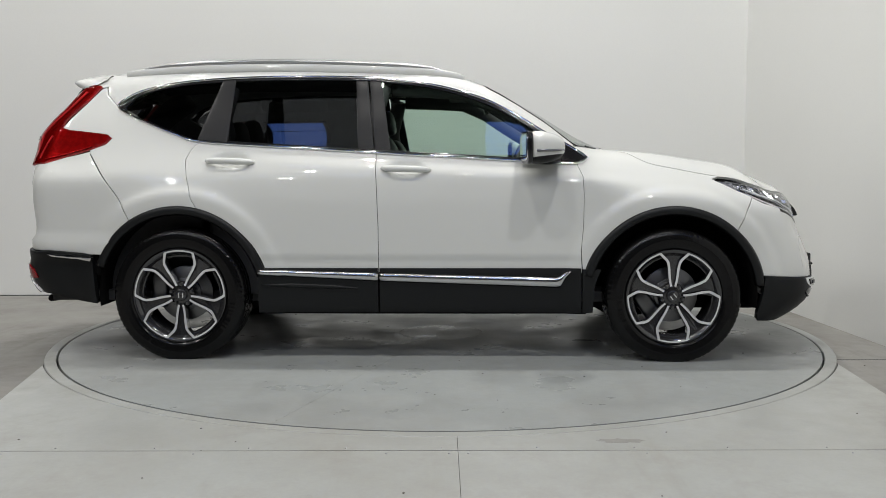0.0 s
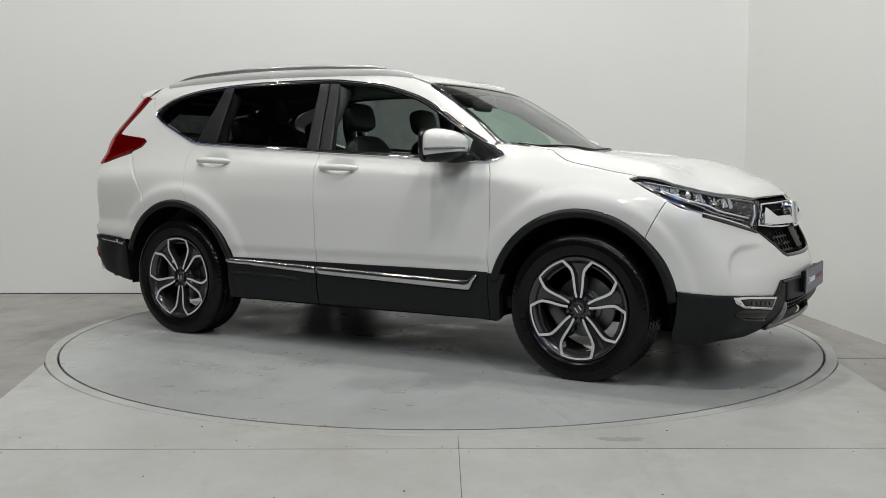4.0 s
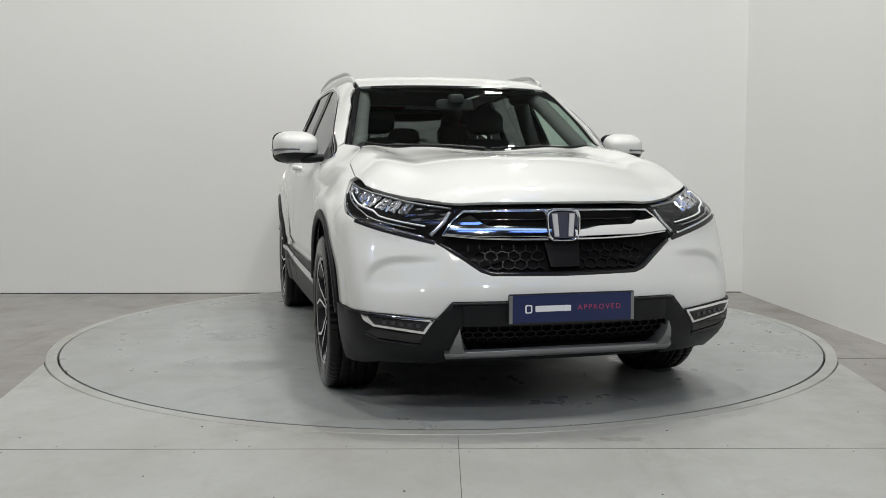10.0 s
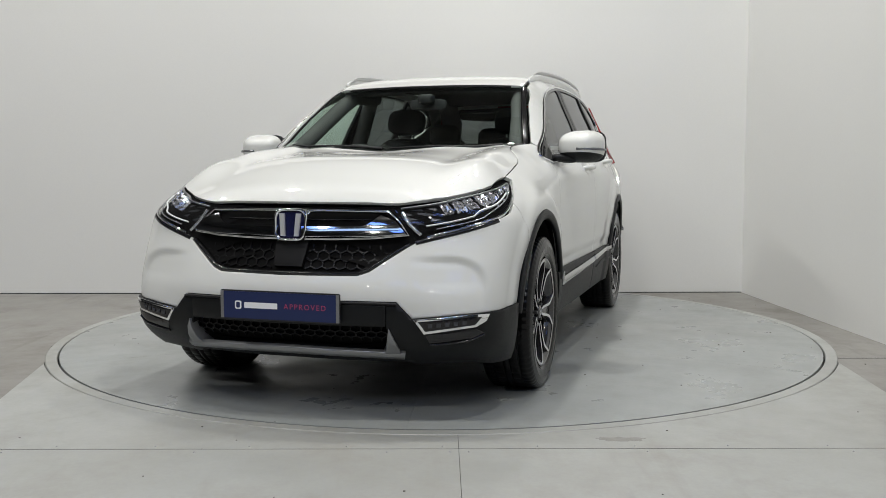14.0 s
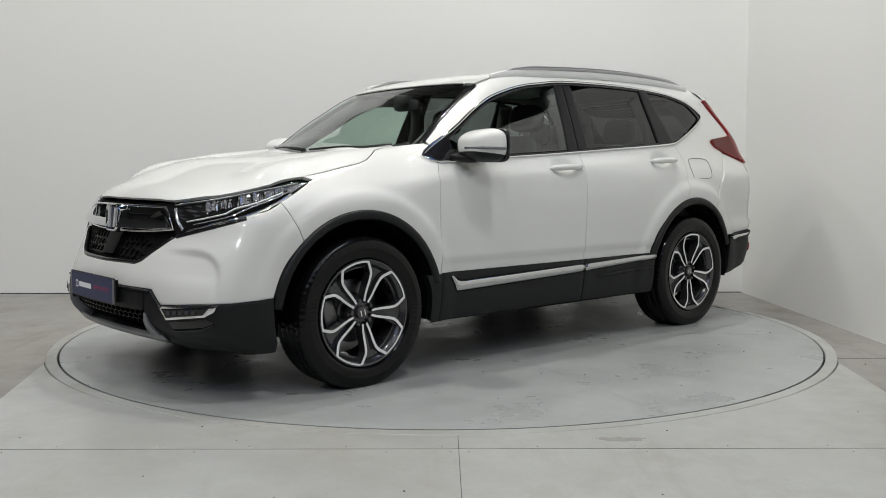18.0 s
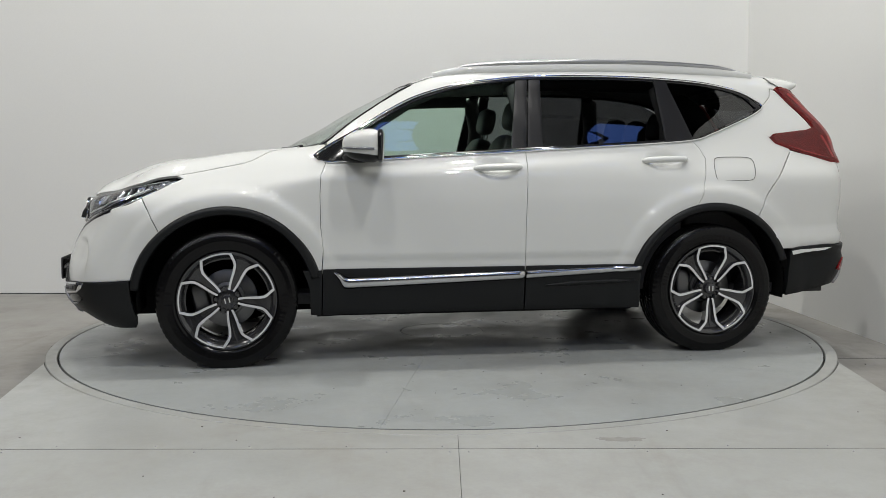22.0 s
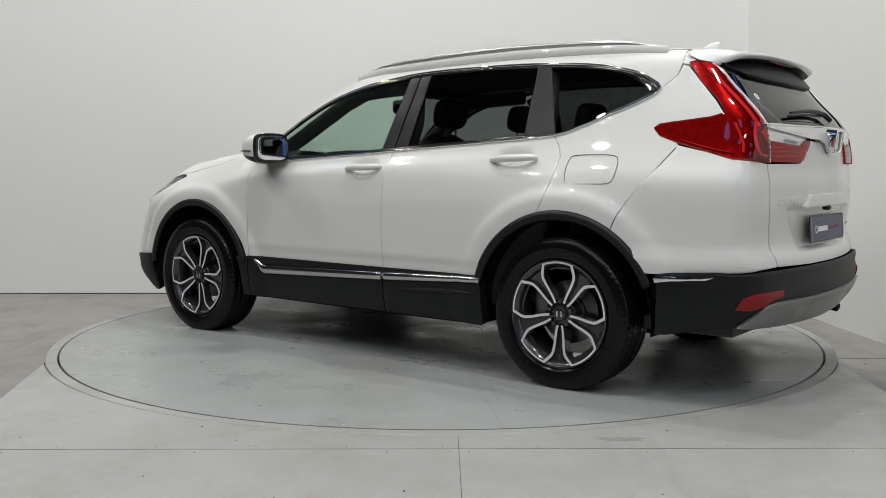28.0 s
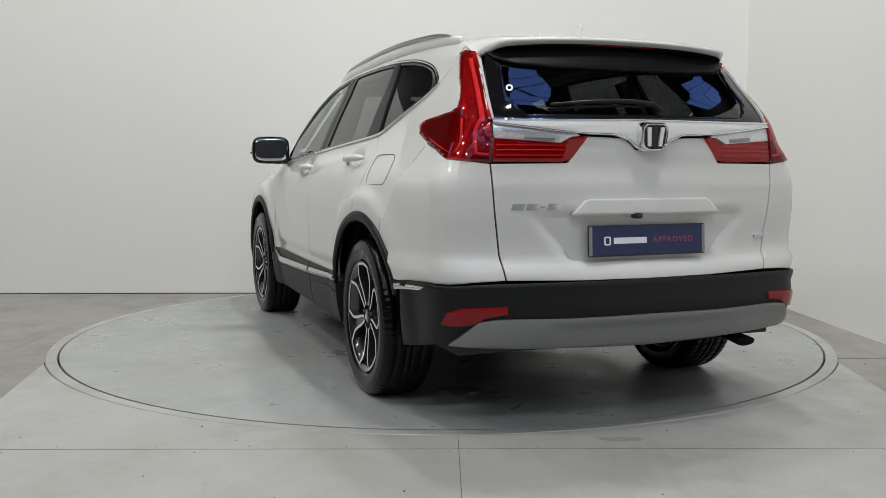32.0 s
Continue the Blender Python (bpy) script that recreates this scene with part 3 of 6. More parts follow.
DOOR_FRONT = [(0.838, 0.478), (0.832, 0.60), (0.843, 0.72), (0.845, 0.89), (0.838, 0.99), (0.812, 1.052)]
BELT = [(0.812, 1.055), (0.48, 1.074), (0.17, 1.092), (-0.13, 1.108), (-0.262, 1.118)]
DOOR_MID = [(-0.265, 1.118), (-0.263, 1.02), (-0.256, 0.886), (-0.25, 0.72), (-0.25, 0.478)]
BELT_R = [(-0.2665, 1.118), (-0.58, 1.137), (-0.89, 1.155), (-1.235, 1.178)]
DOOR_REAR = [(-1.235, 1.178), (-1.275, 1.135), (-1.30, 1.08), (-1.285, 0.989), (-1.25, 0.869), (-1.222, 0.82)]
LAMP_LOW = [(1.535, 0.785, 0.975), (1.60, 0.80, 0.946), (1.67, 0.83, 0.911), (1.735, 0.845, 0.881), (1.80, 0.85, 0.846), (1.88, 0.81, 0.818), (1.96, 0.74, 0.790), (2.02, 0.645, 0.763), (2.075, 0.52, 0.731)]
HOOD_SIDE = [(1.575, 0.772), (1.52, 0.768), (1.39, 0.760), (1.24, 0.750), (1.19, 0.738), (1.14, 0.712), (1.10, 0.682), (1.03, 0.662), (0.955, 0.65)]
DLO_TOP = [(0.87, 1.088), (0.80, 1.137), (0.63, 1.234), (0.48, 1.327), (0.33, 1.405), (0.17, 1.459), (0.02, 1.494), (-0.14, 1.515), (-0.31, 1.533), (-0.61, 1.540), (-0.93, 1.538), (-1.24, 1.523), (-1.43, 1.501), (-1.59, 1.464), (-1.67, 1.424), (-1.72, 1.381)]
DLO_LOW = [(-1.72, 1.381), (-1.64, 1.328), (-1.50, 1.270), (-1.37, 1.220), (-1.235, 1.180)]

LAMP_SIDE = on_skin([(1.537, 0.976), (1.60, 0.946), (1.67, 0.911), (1.737, 0.881)])
SEAM_F = on_skin([(1.738, 0.877), (1.70, 0.80), (1.648, 0.692)])
SEAM_R = on_skin([(-1.587, 0.74), (-1.65, 0.862), (-1.75, 0.989), (-1.85, 1.124)])
HOOD_CUT = curve(HOOD_SIDE, 0.04)


def nose_x(y, z):
    """How far forward the skin reaches at that width and height."""
    lo, hi = 1.3, 2.4
    for _ in range(30):
        m = (lo + hi) / 2
        lo, hi = (m, hi) if solid(np.array(m), np.array(y), np.array(z)) > 0 else (lo, m)
    return lo


LIP = [(nose_x(y, z), y, z) for y, z in curve([(0.0, 0.884), (0.17, 0.884), (0.32, 0.883), (0.43, 0.880), (0.545, 0.897), (0.63, 0.912), (0.69, 0.926), (0.73, 0.939), (0.755, 0.953)], 0.03)]
HOOD_FRONT = [(x - 0.002, y) for x, y, z in LIP]
LIP = [(x, y, z - 0.004) for x, y, z in LIP]

# fenders, doors, quarters
def shoulder(x, z):
    """The crease below the windows: the panel leans out to it and falls away below."""
    d = z - (1.062 - 0.057 * np.clip(x, -2, 0.85) - 0.10 * np.clip(x - 0.85, 0, 1) - 0.046)
    h = np.where(d > 0, np.clip(1 - d / 0.05, 0, 1), np.clip(1 + d / 0.16, 0, 1) ** 2)
    return 0.009 * h * ease((1.25 - x) / 0.3) * ease((x + 1.1) / 0.5)


def arch_lip(x, z):
    """A flared band round each wheel arch with a crisp outer edge."""
    out = 0.0
    for ax in (ARCH_F, ARCH_R):
        r, a = np.hypot(x - ax, z - ARCH_Z), np.degrees(np.arctan2(z - ARCH_Z, x - ax))
        fade = ease(np.clip((a - 28) / 22, 0, 1)) * ease(np.clip((158 - a) / 26, 0, 1))
        rise = np.where(r > 0.548, np.clip((0.68 - r) / 0.132, 0, 1) ** 2.0, 1.0 - 0.35 * np.clip((0.548 - r) / 0.08, 0, 1))
        out = out + 0.011 * rise * fade
    return out


fender = DOOR_FRONT[1:] + [(0.835, 1.075), (0.868, 1.092), (0.80, 1.14), (0.815, 1.155)] + [(x, z_at(x, y)) for x, y in reversed(HOOD_CUT)] + [(p[0], p[2]) for p in LAMP_SIDE + SEAM_F] + arc(ARCH_F, ARCH_Z, ARCH_P, 47, 160) + [(0.90, 0.47), (0.842, 0.47)]
pair("front_fender", skin(fender, "y", step=0.017, shape=lambda x, z: arch_lip(x, z) + shoulder(x, z)), M_PAINT)


def handle_dish(cx, cz):
    """The hollow behind a door handle."""
    return lambda x, z: -0.020 * np.clip(1.25 - ((x - cx) / 0.105) ** 2 - ((z - cz) / 0.040) ** 2, 0, 1)


front_doors = pair("front_door", skin(DOOR_FRONT + BELT + DOOR_MID, "y", step=0.018, gap=0.0010, shape=lambda x, z: handle_dish(-0.10, 1.032)(x, z) + shoulder(x, z)), M_PAINT)
a0 = math.degrees(math.acos((-1.222 - ARCH_R) / ARCH_P))
rear_doors = pair("rear_door", skin(BELT_R + DOOR_REAR + arc(ARCH_R, ARCH_Z, ARCH_P, a0, 16) + [(x - 0.0012, z) for x, z in DOOR_MID[:0:-1]], "y", step=0.018, gap=0.0010, shape=lambda x, z: handle_dish(-1.05, 1.074)(x, z) + arch_lip(x, z) + shoulder(x, z)), M_PAINT)
quarter = DOOR_REAR[::-1] + DLO_LOW[::-1][1:] + [(-1.785, 1.44), (-1.80, 1.49), (-1.83, 1.478), (-1.90, 1.402), (-1.985, 1.312), (-2.03, 1.252), (-1.97, 1.240), (-1.76, 1.216), (-1.73, 1.20), (-1.76, 1.168), (-1.845, 1.142)] + [(p[0], p[2]) for p in reversed(SEAM_R)] + arc(ARCH_R, ARCH_Z, ARCH_P, 122.5, a0, 12)
pair("quarter_panel", skin(quarter, "y", step=0.02, shape=arch_lip), M_PAINT)

# cant rails from the A-pillar foot to the tail
rail_top = [(x, z_at(x, y)) for x, y in ((-1.79, 0.54), (-1.5, 0.56), (-1.0, 0.57), (-0.5, 0.57), (0.0, 0.57), (0.2, 0.575), (0.33, 0.585))]
screen_side = [(0.33, 0.60), (0.5, 0.635), (0.66, 0.675), (0.80, 0.715)]
cant = [(-1.795, 1.492), (-1.785, 1.44), (-1.72, 1.381)] + DLO_TOP[::-1] + [(0.80, 1.142)] + [(x, z_at(x, y)) for x, y in reversed(screen_side)] + rail_top[::-1]
pair("roof_side_rail", skin(cant[::-1], "y", step=0.03), M_PAINT)
roof_line = [(0.335, 0.0), (0.33, 0.28), (0.315, 0.565), (0.2, 0.57), (-0.5, 0.567), (-1.0, 0.567), (-1.5, 0.557), (-1.80, 0.535), (-1.86, 0.30), (-1.87, 0.0)]
roof = part("roof", skin(roof_line + [(x, -y) for x, y in reversed(roof_line[1:-1])], "z"), M_PAINT, car)

# hood and front bumper
hood_line = HOOD_FRONT + HOOD_CUT + [(0.94, 0.60), (1.03, 0.42), (1.08, 0.22), (1.095, 0.0)]


part("hood", skin(hood_line + [(x, -y) for x, y in reversed(hood_line[1:-1])], "z", step=0.025, gap=0.0016), M_PAINT, car)
bump_low = [(2.22, 0.0, 0.497), (2.22, 0.28, 0.497), (2.18, 0.475, 0.494), (2.165, 0.535, 0.428), (2.08, 0.75, 0.447), (1.97, 0.85, 0.452), (1.80, 0.87, 0.461)]
arch_front = on_skin(arc(ARCH_F, ARCH_Z, ARCH_P, 14.5, 46, 10))
grille_low = [(2.08, 0.515, 0.722), (2.09, 0.485, 0.705), (2.14, 0.41, 0.652), (2.17, 0.355, 0.612), (2.185, 0.31, 0.597), (2.20, 0.0, 0.593)]


def bumper_crease(u, v):
    """The sharp fold on the bumper's corners under the lamps."""
    a = np.abs(u / SCALE)
    q = (np.clip((a - 0.50) / 0.132, 0, 9) ** 2.6 + np.clip((v - 0.54) / 0.135, 0, 9) ** 2.6) ** (1 / 2.6)
    return arch_lip(0.9 + 0.86 / np.tan(np.clip(a, 0.2, 1.5)), v) - 0.014 * ease(np.clip((1 - q) / 0.17, 0, 1)) * ease(np.clip((a - 0.36) / 0.17, 0, 1)) * np.clip((v - 0.45) / 0.12, 0, 1)


part("front_bumper", skin(both(bump_low + arch_front + SEAM_F[::-1] + LAMP_LOW[4:] + grille_low), FRONT, step=0.010, shape=bumper_crease), M_PAINT, car)

# rear bumper skin and tailgate
arch_rear = on_skin(arc(ARCH_R, ARCH_Z, ARCH_P, 123.2, 152, 10))
gate_edge = [(-2.19, 0.645, 1.045), (-2.185, 0.635, 0.96), (-2.19, 0.62, 0.81), (-2.185, 0.605, 0.70), (-2.21, 0.588, 0.600)]
corner = [(-1.85, 0.785, 1.131), (-1.98, 0.78, 1.098), (-2.09, 0.78, 1.063), (-2.16, 0.70, 1.053)] + gate_edge + [(-2.05, 0.84, 0.588), (-1.80, 0.86, 0.569)] + arch_rear[::-1] + SEAM_R[:-1]


def tail_fold(v):
    """The fold under the tail lamps: the panel leans out to it and drops away below."""
    return 0.013 * np.where(v > 0.962, np.clip((1.046 - v) / 0.084, 0, 1), np.clip((v - 0.78) / 0.182, 0, 1) ** 1.6)


def rear_crease(u, v):
    return arch_lip(-0.9 - 0.87 / np.tan(np.clip(math.pi - u / SCALE, 0.3, 1.5)), v) + tail_fold(v) * np.clip((1.06 - v) / 0.02, 0, 1) + 0.014 * np.clip((0.665 - v) / 0.02, 0, 1)


pair("rear_bumper_corner", skin(corner, REAR, shape=rear_crease, gap=0.0026), M_PAINT)
gate = [(-2.27, 0.0, 1.10), (-2.27, 0.06, 1.10), (-2.26, 0.11, 1.145), (-2.26, 0.27, 1.150), (-2.24, 0.345, 1.048)] + gate_edge + [(-2.25, 0.30, 0.592), (-2.275, 0.0, 0.590)]


def gate_shape(u, v):
    a = np.abs(u / SCALE - math.pi)
    pocket = np.clip((0.245 + 0.11 * np.clip((v - 0.66) / 0.18, 0, 1) - a) / 0.03, 0, 1) * np.clip((0.86 - v) / 0.02, 0, 1) * np.clip((v - 0.655) / 0.02, 0, 1)
    return tail_fold(v) + 0.014 * np.clip((0.665 - v) / 0.02, 0, 1) - 0.022 * pocket


part("tailgate", skin(both(gate), REAR, step=0.022, shape=gate_shape, gap=0.0026), M_PAINT, car)

# dark inner shells behind the gaps
def liner():
    bm = bmesh.new()
    n, k = 150, 44
    x, z = np.meshgrid(np.linspace(-2.22, 2.16, n), np.linspace(0.24, 1.10, k))
    for s in (1, -1):
        p = place("y", x, z, -0.02)
        ok = (np.hypot(x - ARCH_F, z - ARCH_Z) > 0.46) & (np.hypot(x - ARCH_R, z - ARCH_Z) > 0.46) & (p[..., 1] > 0.05) & (z > np.where(x < -1.7, 0.37, np.where(x > 1.7, 0.27, 0.0)))
        vs = {}
        for i in range(k - 1):
            for j in range(n - 1):
                c = [(i, j), (i, j + 1), (i + 1, j + 1), (i + 1, j)]
                if all(ok[q] for q in c):
                    for q in c:
                        if q not in vs:
                            vs[q] = bm.verts.new((p[q][0], s * p[q][1], p[q][2]))
                    bm.faces.new([vs[q] for q in c])
    return bm


part("inner_liner", liner(), M_DARK, car)
front_mask = [(2.1, 0.0, 0.90), (2.05, 0.42, 0.885), (1.9, 0.62, 0.92), (1.9, 0.72, 0.80), (2.1, 0.55, 0.30), (2.15, 0.0, 0.26)]
part("front_carrier", skin(both(front_mask), FRONT, lift=-0.045, step=0.05), M_DARK, car)
rear_mask = [(-2.2, 0.0, 1.19), (-2.1, 0.66, 1.19), (-2.1, 0.72, 0.60), (-2.1, 0.7, 0.36), (-2.2, 0.0, 0.34)]
part("rear_carrier", skin(both(rear_mask), REAR, lift=-0.04, step=0.05), M_DARK, car)
for s in (1, -1):
    for ax in (ARCH_F, ARCH_R):
        bm = bmesh.new()
        a = arc(ax, ARCH_Z, 0.452, -8, 188, 30)
        rows = [[bm.verts.new((x, s * y, z)) for y in (0.52, 0.80, 0.865)] for x, z in a]
        for p, q in zip(rows, rows[1:]):
            bm.faces.new((p[0], q[0], q[1], p[1]))
            bm.faces.new((p[1], q[1], q[2], p[2]))
        bm.faces.new([r[0] for r in rows])
        part("wheel_well", bm, M_DARK, car)
bm = box(bmesh.new(), -1.70, 1.95, -0.52, 0.52, 0.235, 0.30, 0.02)
box(bm, -0.86, 0.84, -0.80, 0.80, 0.25, 0.30, 0.015)
box(bm, -2.05, -1.65, -0.45, 0.45, 0.33, 0.40, 0.03)
part("underbody", bm, M_DARK, car)

# wheel arch, sill and bumper cladding
pair("wheel_arch_moulding", bead(arc(ARCH_F, ARCH_Z, 0.464, 8, 166, 80), "y", 0.056, 0.016, 0.006, smooth=False), M_CLAD)
pair("wheel_arch_moulding", bead(arc(ARCH_R, ARCH_Z, 0.464, 14, 160, 80), "y", 0.056, 0.016, 0.006, smooth=False), M_CLAD)
pair("fender_cladding", skin([(0.94, 0.496), (0.84, 0.498), (0.845, 0.258), (0.90, 0.262), (0.905, 0.40), (0.92, 0.45)], "y", lift=0.012, thick=0.04, gap=0.001), M_CLAD)
sill_front = skin([(0.836, 0.503), (-0.247, 0.503), (-0.247, 0.262), (0.842, 0.258)], "y", lift=0.012, thick=0.05, gap=0.002, rim=0.012, soft=0.006)
sill_rear = skin([(-0.252, 0.503), (-0.868, 0.503), (-0.90, 0.46), (-0.905, 0.258), (-0.252, 0.262)], "y", lift=0.012, thick=0.05, gap=0.002, rim=0.012, soft=0.006)
pair("front_door_cladding", sill_front, M_CLAD)
pair("rear_door_cladding", sill_rear, M_CLAD)
pair("door_cladding_crease", bead([(-0.36, 0.395), (-0.60, 0.405), (-0.88, 0.412)], "y", 0.028, 0.008, 0.012, taper=True), M_CLAD)


def sill_strip(rows):
    """A chrome strip of rounded section between an upper and a lower line, (x, low z, high z) from front to back."""
    n = 7
    t = np.linspace(0, 1, n)
    x = np.array([[r[0]] * n for r in rows], float)
    z = np.array([r[1] + (r[2] - r[1]) * t for r in rows])
    h = 0.013 + 0.013 * np.clip(1 - np.abs(2 * t - 1) ** 2.4, 0, 1)
    p = place("y", x, z, np.broadcast_to(h, x.shape))
    bm = bmesh.new()
    vs = [[bm.verts.new(q) for q in r] for r in p]
    for a, b in zip(vs, vs[1:]):
        for k in range(n - 1):
            bm.faces.new((a[k], b[k], b[k + 1], a[k + 1]))
        bm.faces.new((a[n - 1], b[n - 1], b[0], a[0]))
    bm.faces.new(vs[0])
    bm.faces.new(vs[-1][::-1])
    bmesh.ops.recalc_face_normals(bm, faces=bm.faces)
    return bm


front_rows = [(0.782, 0.478, 0.486), (0.755, 0.440, 0.484), (0.725, 0.398, 0.468), (0.700, 0.396, 0.456)] + [(0.70 - 0.945 * k / 30, 0.396 + 0.034 * k / 30, 0.456 + 0.024 * k / 30) for k in range(1, 31)]
rear_rows = [(-0.254 - 0.646 * k / 24, 0.431 + 0.032 * k / 24, 0.480 + 0.018 * k / 24) for k in range(25)]
pair("sill_chrome_strip", sill_strip(front_rows), M_STRIP, car, "chrome strip on the door cladding")
pair("sill_chrome_strip", sill_strip(rear_rows), M_STRIP, car, "chrome strip on the door cladding")

low_corner = [(1.80, 0.87, 0.461), (1.97, 0.85, 0.452), (2.08, 0.75, 0.447), (2.165, 0.535, 0.428), (2.18, 0.475, 0.494), (2.20, 0.44, 0.492), (2.19, 0.435, 0.405), (2.17, 0.455, 0.315), (2.13, 0.50, 0.25), (2.10, 0.54, 0.228), (2.01, 0.77, 0.236), (1.93, 0.81, 0.222), (1.77, 0.83, 0.222), (1.765, 0.84, 0.26), (1.79, 0.86, 0.36)]
pair("bumper_cladding", skin(low_corner, FRONT, lift=0.012, thick=0.04, gap=0.0, rim=0.010, soft=0.006), M_CLAD)
beam = [(2.22, 0.0, 0.497), (2.22, 0.28, 0.497), (2.20, 0.438, 0.493), (2.19, 0.433, 0.40), (2.235, 0.0, 0.40)]
part("bumper_beam", skin(both(beam), FRONT, lift=0.016, thick=0.05, gap=0.0, rim=0.012, soft=0.008), M_CLAD, car)
part("bumper_beam_trim", bead([(2.18, 0.475, 0.487), (2.2, 0.43, 0.489), (2.22, 0.28, 0.49), (2.22, 0.0, 0.49), (2.22, -0.28, 0.49), (2.2, -0.43, 0.489), (2.18, -0.475, 0.487)], FRONT, 0.012, 0.006, 0.016), M_PILLAR, car)
part("intake_backing", skin(both([(2.235, 0.0, 0.41), (2.19, 0.44, 0.41), (2.17, 0.47, 0.29), (2.22, 0.0, 0.29)]), FRONT, lift=-0.03, gap=0.0), M_DARK, car)
bar = [(2.14, 0.50, 0.285), (2.17, 0.40, 0.289), (2.20, 0.25, 0.293), (2.215, 0.1, 0.296), (2.22, 0.0, 0.297)]
part("skid_bar", bead(bar + [(x, -y, z) for x, y, z in reversed(bar[:-1])], FRONT, 0.036, 0.014, 0.016), M_SILVER, car, "satin silver skid bar of the front bumper")
for s in (1, -1):
    up = [(2.185, 0.446, 0.392), (2.165, 0.486, 0.308), (2.15, 0.492, 0.274), (2.19, 0.42, 0.274), (2.18, 0.430, 0.306)]
    part("skid_upright", skin([(x, s * y, z) for x, y, z in up], FRONT, lift=0.024, thick=0.05, gap=0.0, rim=0.004, soft=0.004, step=0.03), M_SILVER, car, "satin silver upright of the skid bar")
part("front_lip", skin(both([(2.22, 0.0, 0.285), (2.14, 0.52, 0.262), (2.09, 0.55, 0.23), (2.18, 0.0, 0.235)]), FRONT, lift=0.004, thick=0.06, gap=0.0), M_CLAD, car)

rear_low = [(-2.275, 0.0, 0.586), (-2.22, 0.58, 0.586), (-2.05, 0.84, 0.588), (-1.80, 0.86, 0.569), (-1.79, 0.85, 0.40), (-1.785, 0.84, 0.302), (-1.95, 0.83, 0.325), (-2.07, 0.81, 0.354), (-2.16, 0.74, 0.362), (-2.20, 0.60, 0.36), (-2.24, 0.0, 0.352)]


def rear_bumper_shape(u, v):
    return 0.018 * np.clip((v - 0.545) / 0.02, 0, 1)


part("rear_bumper_cladding", skin(both(rear_low), REAR, lift=0.012, thick=0.04, gap=0.0, rim=0.010, soft=0.006, shape=rear_bumper_shape, step=0.028), M_CLAD, car)
diffuser = [(-2.30, 0.0, 0.462), (-2.29, 0.36, 0.459), (-2.23, 0.64, 0.463), (-2.21, 0.70, 0.455), (-2.13, 0.785, 0.365), (-2.20, 0.5, 0.350), (-2.24, 0.0, 0.340)]


def diffuser_shape(u, v):
    a = np.abs(u / SCALE - math.pi)
    return -0.011 * ease(np.clip((0.33 - a) / 0.10, 0, 1)) * np.clip((0.445 - v) / 0.02, 0, 1) * np.clip((v - 0.352) / 0.05, 0, 1)


part("rear_diffuser", skin(both(diffuser), REAR, lift=0.026, thick=0.03, gap=0.0, step=0.014, shape=diffuser_shape), M_SILVER, car, "satin silver rear diffuser panel")
pair("bumper_chrome_strip", skin([(-1.79, 0.86, 0.558), (-1.98, 0.85, 0.569), (-2.06, 0.83, 0.573), (-2.03, 0.84, 0.558), (-1.80, 0.86, 0.536)], REAR, lift=0.037, thick=0.02, gap=0.0, rim=0.004), M_CHROME, car, "chrome strip on the rear bumper")
pair("rear_reflector", skin([(-2.13, 0.81, 0.440), (-2.16, 0.80, 0.485), (-2.19, 0.76, 0.503), (-2.25, 0.60, 0.508), (-2.25, 0.60, 0.482), (-2.23, 0.68, 0.470), (-2.21, 0.72, 0.446), (-2.16, 0.78, 0.436)], REAR, lift=0.019, thick=0.02, gap=0.0, rim=0.004), M_REDDARK, car, "dark red rear reflector")

# glass, pillars and trims of the sides
front_glass = [(0.70, 1.072)] + [(0.69, 1.155), (0.63, 1.203), (0.48, 1.295), (0.33, 1.373), (0.17, 1.433), (0.02, 1.475), (-0.14, 1.497), (-0.245, 1.508), (-0.18, 1.112), (0.17, 1.098)]
GLASS_LIFT = -0.004


def pane(name, outline, mat, label):
    obs = pair(name, skin(outline, "y", lift=GLASS_LIFT, thick=0.004, gap=-0.006, rim=0, soft=0, single=True), mat, car, label)
    for o in obs:
        o.visible_shadow = False


pane("front_door_window", front_glass, M_GLASS, "green-tinted door window")
pane("rear_door_window", [(-0.40, 1.527), (-0.70, 1.530), (-1.07, 1.522), (-1.07, 1.172), (-0.70, 1.152), (-0.37, 1.131)], M_PRIVACY, "dark privacy glass of the rear door")
pane("quarter_window", [(-1.14, 1.516), (-1.25, 1.508), (-1.37, 1.494), (-1.52, 1.457), (-1.62, 1.409), (-1.672, 1.368), (-1.60, 1.334), (-1.47, 1.279), (-1.34, 1.225), (-1.24, 1.192), (-1.19, 1.35)], M_PRIVACY, "dark privacy glass of the rear quarter")
pair("window_pillar", skin([(-0.25, 1.516), (-0.318, 1.525), (-0.270, 1.125), (-0.185, 1.115)], "y", lift=0.001, gap=0.001), M_PILLAR)
pair("window_pillar", skin([(-0.326, 1.525), (-0.392, 1.528), (-0.365, 1.133), (-0.278, 1.126)], "y", lift=0.001, gap=0.001), M_PILLAR)
pair("window_pillar", skin([(-1.062, 1.524), (-1.135, 1.519), (-1.245, 1.190), (-1.078, 1.174)], "y", lift=0.005, gap=0.001), M_PILLAR)
pair("mirror_sail", skin([(0.862, 1.090), (0.80, 1.130), (0.69, 1.190), (0.685, 1.072), (0.80, 1.062), (0.84, 1.072)], "y", lift=0.002, gap=0.001), M_BLACK)
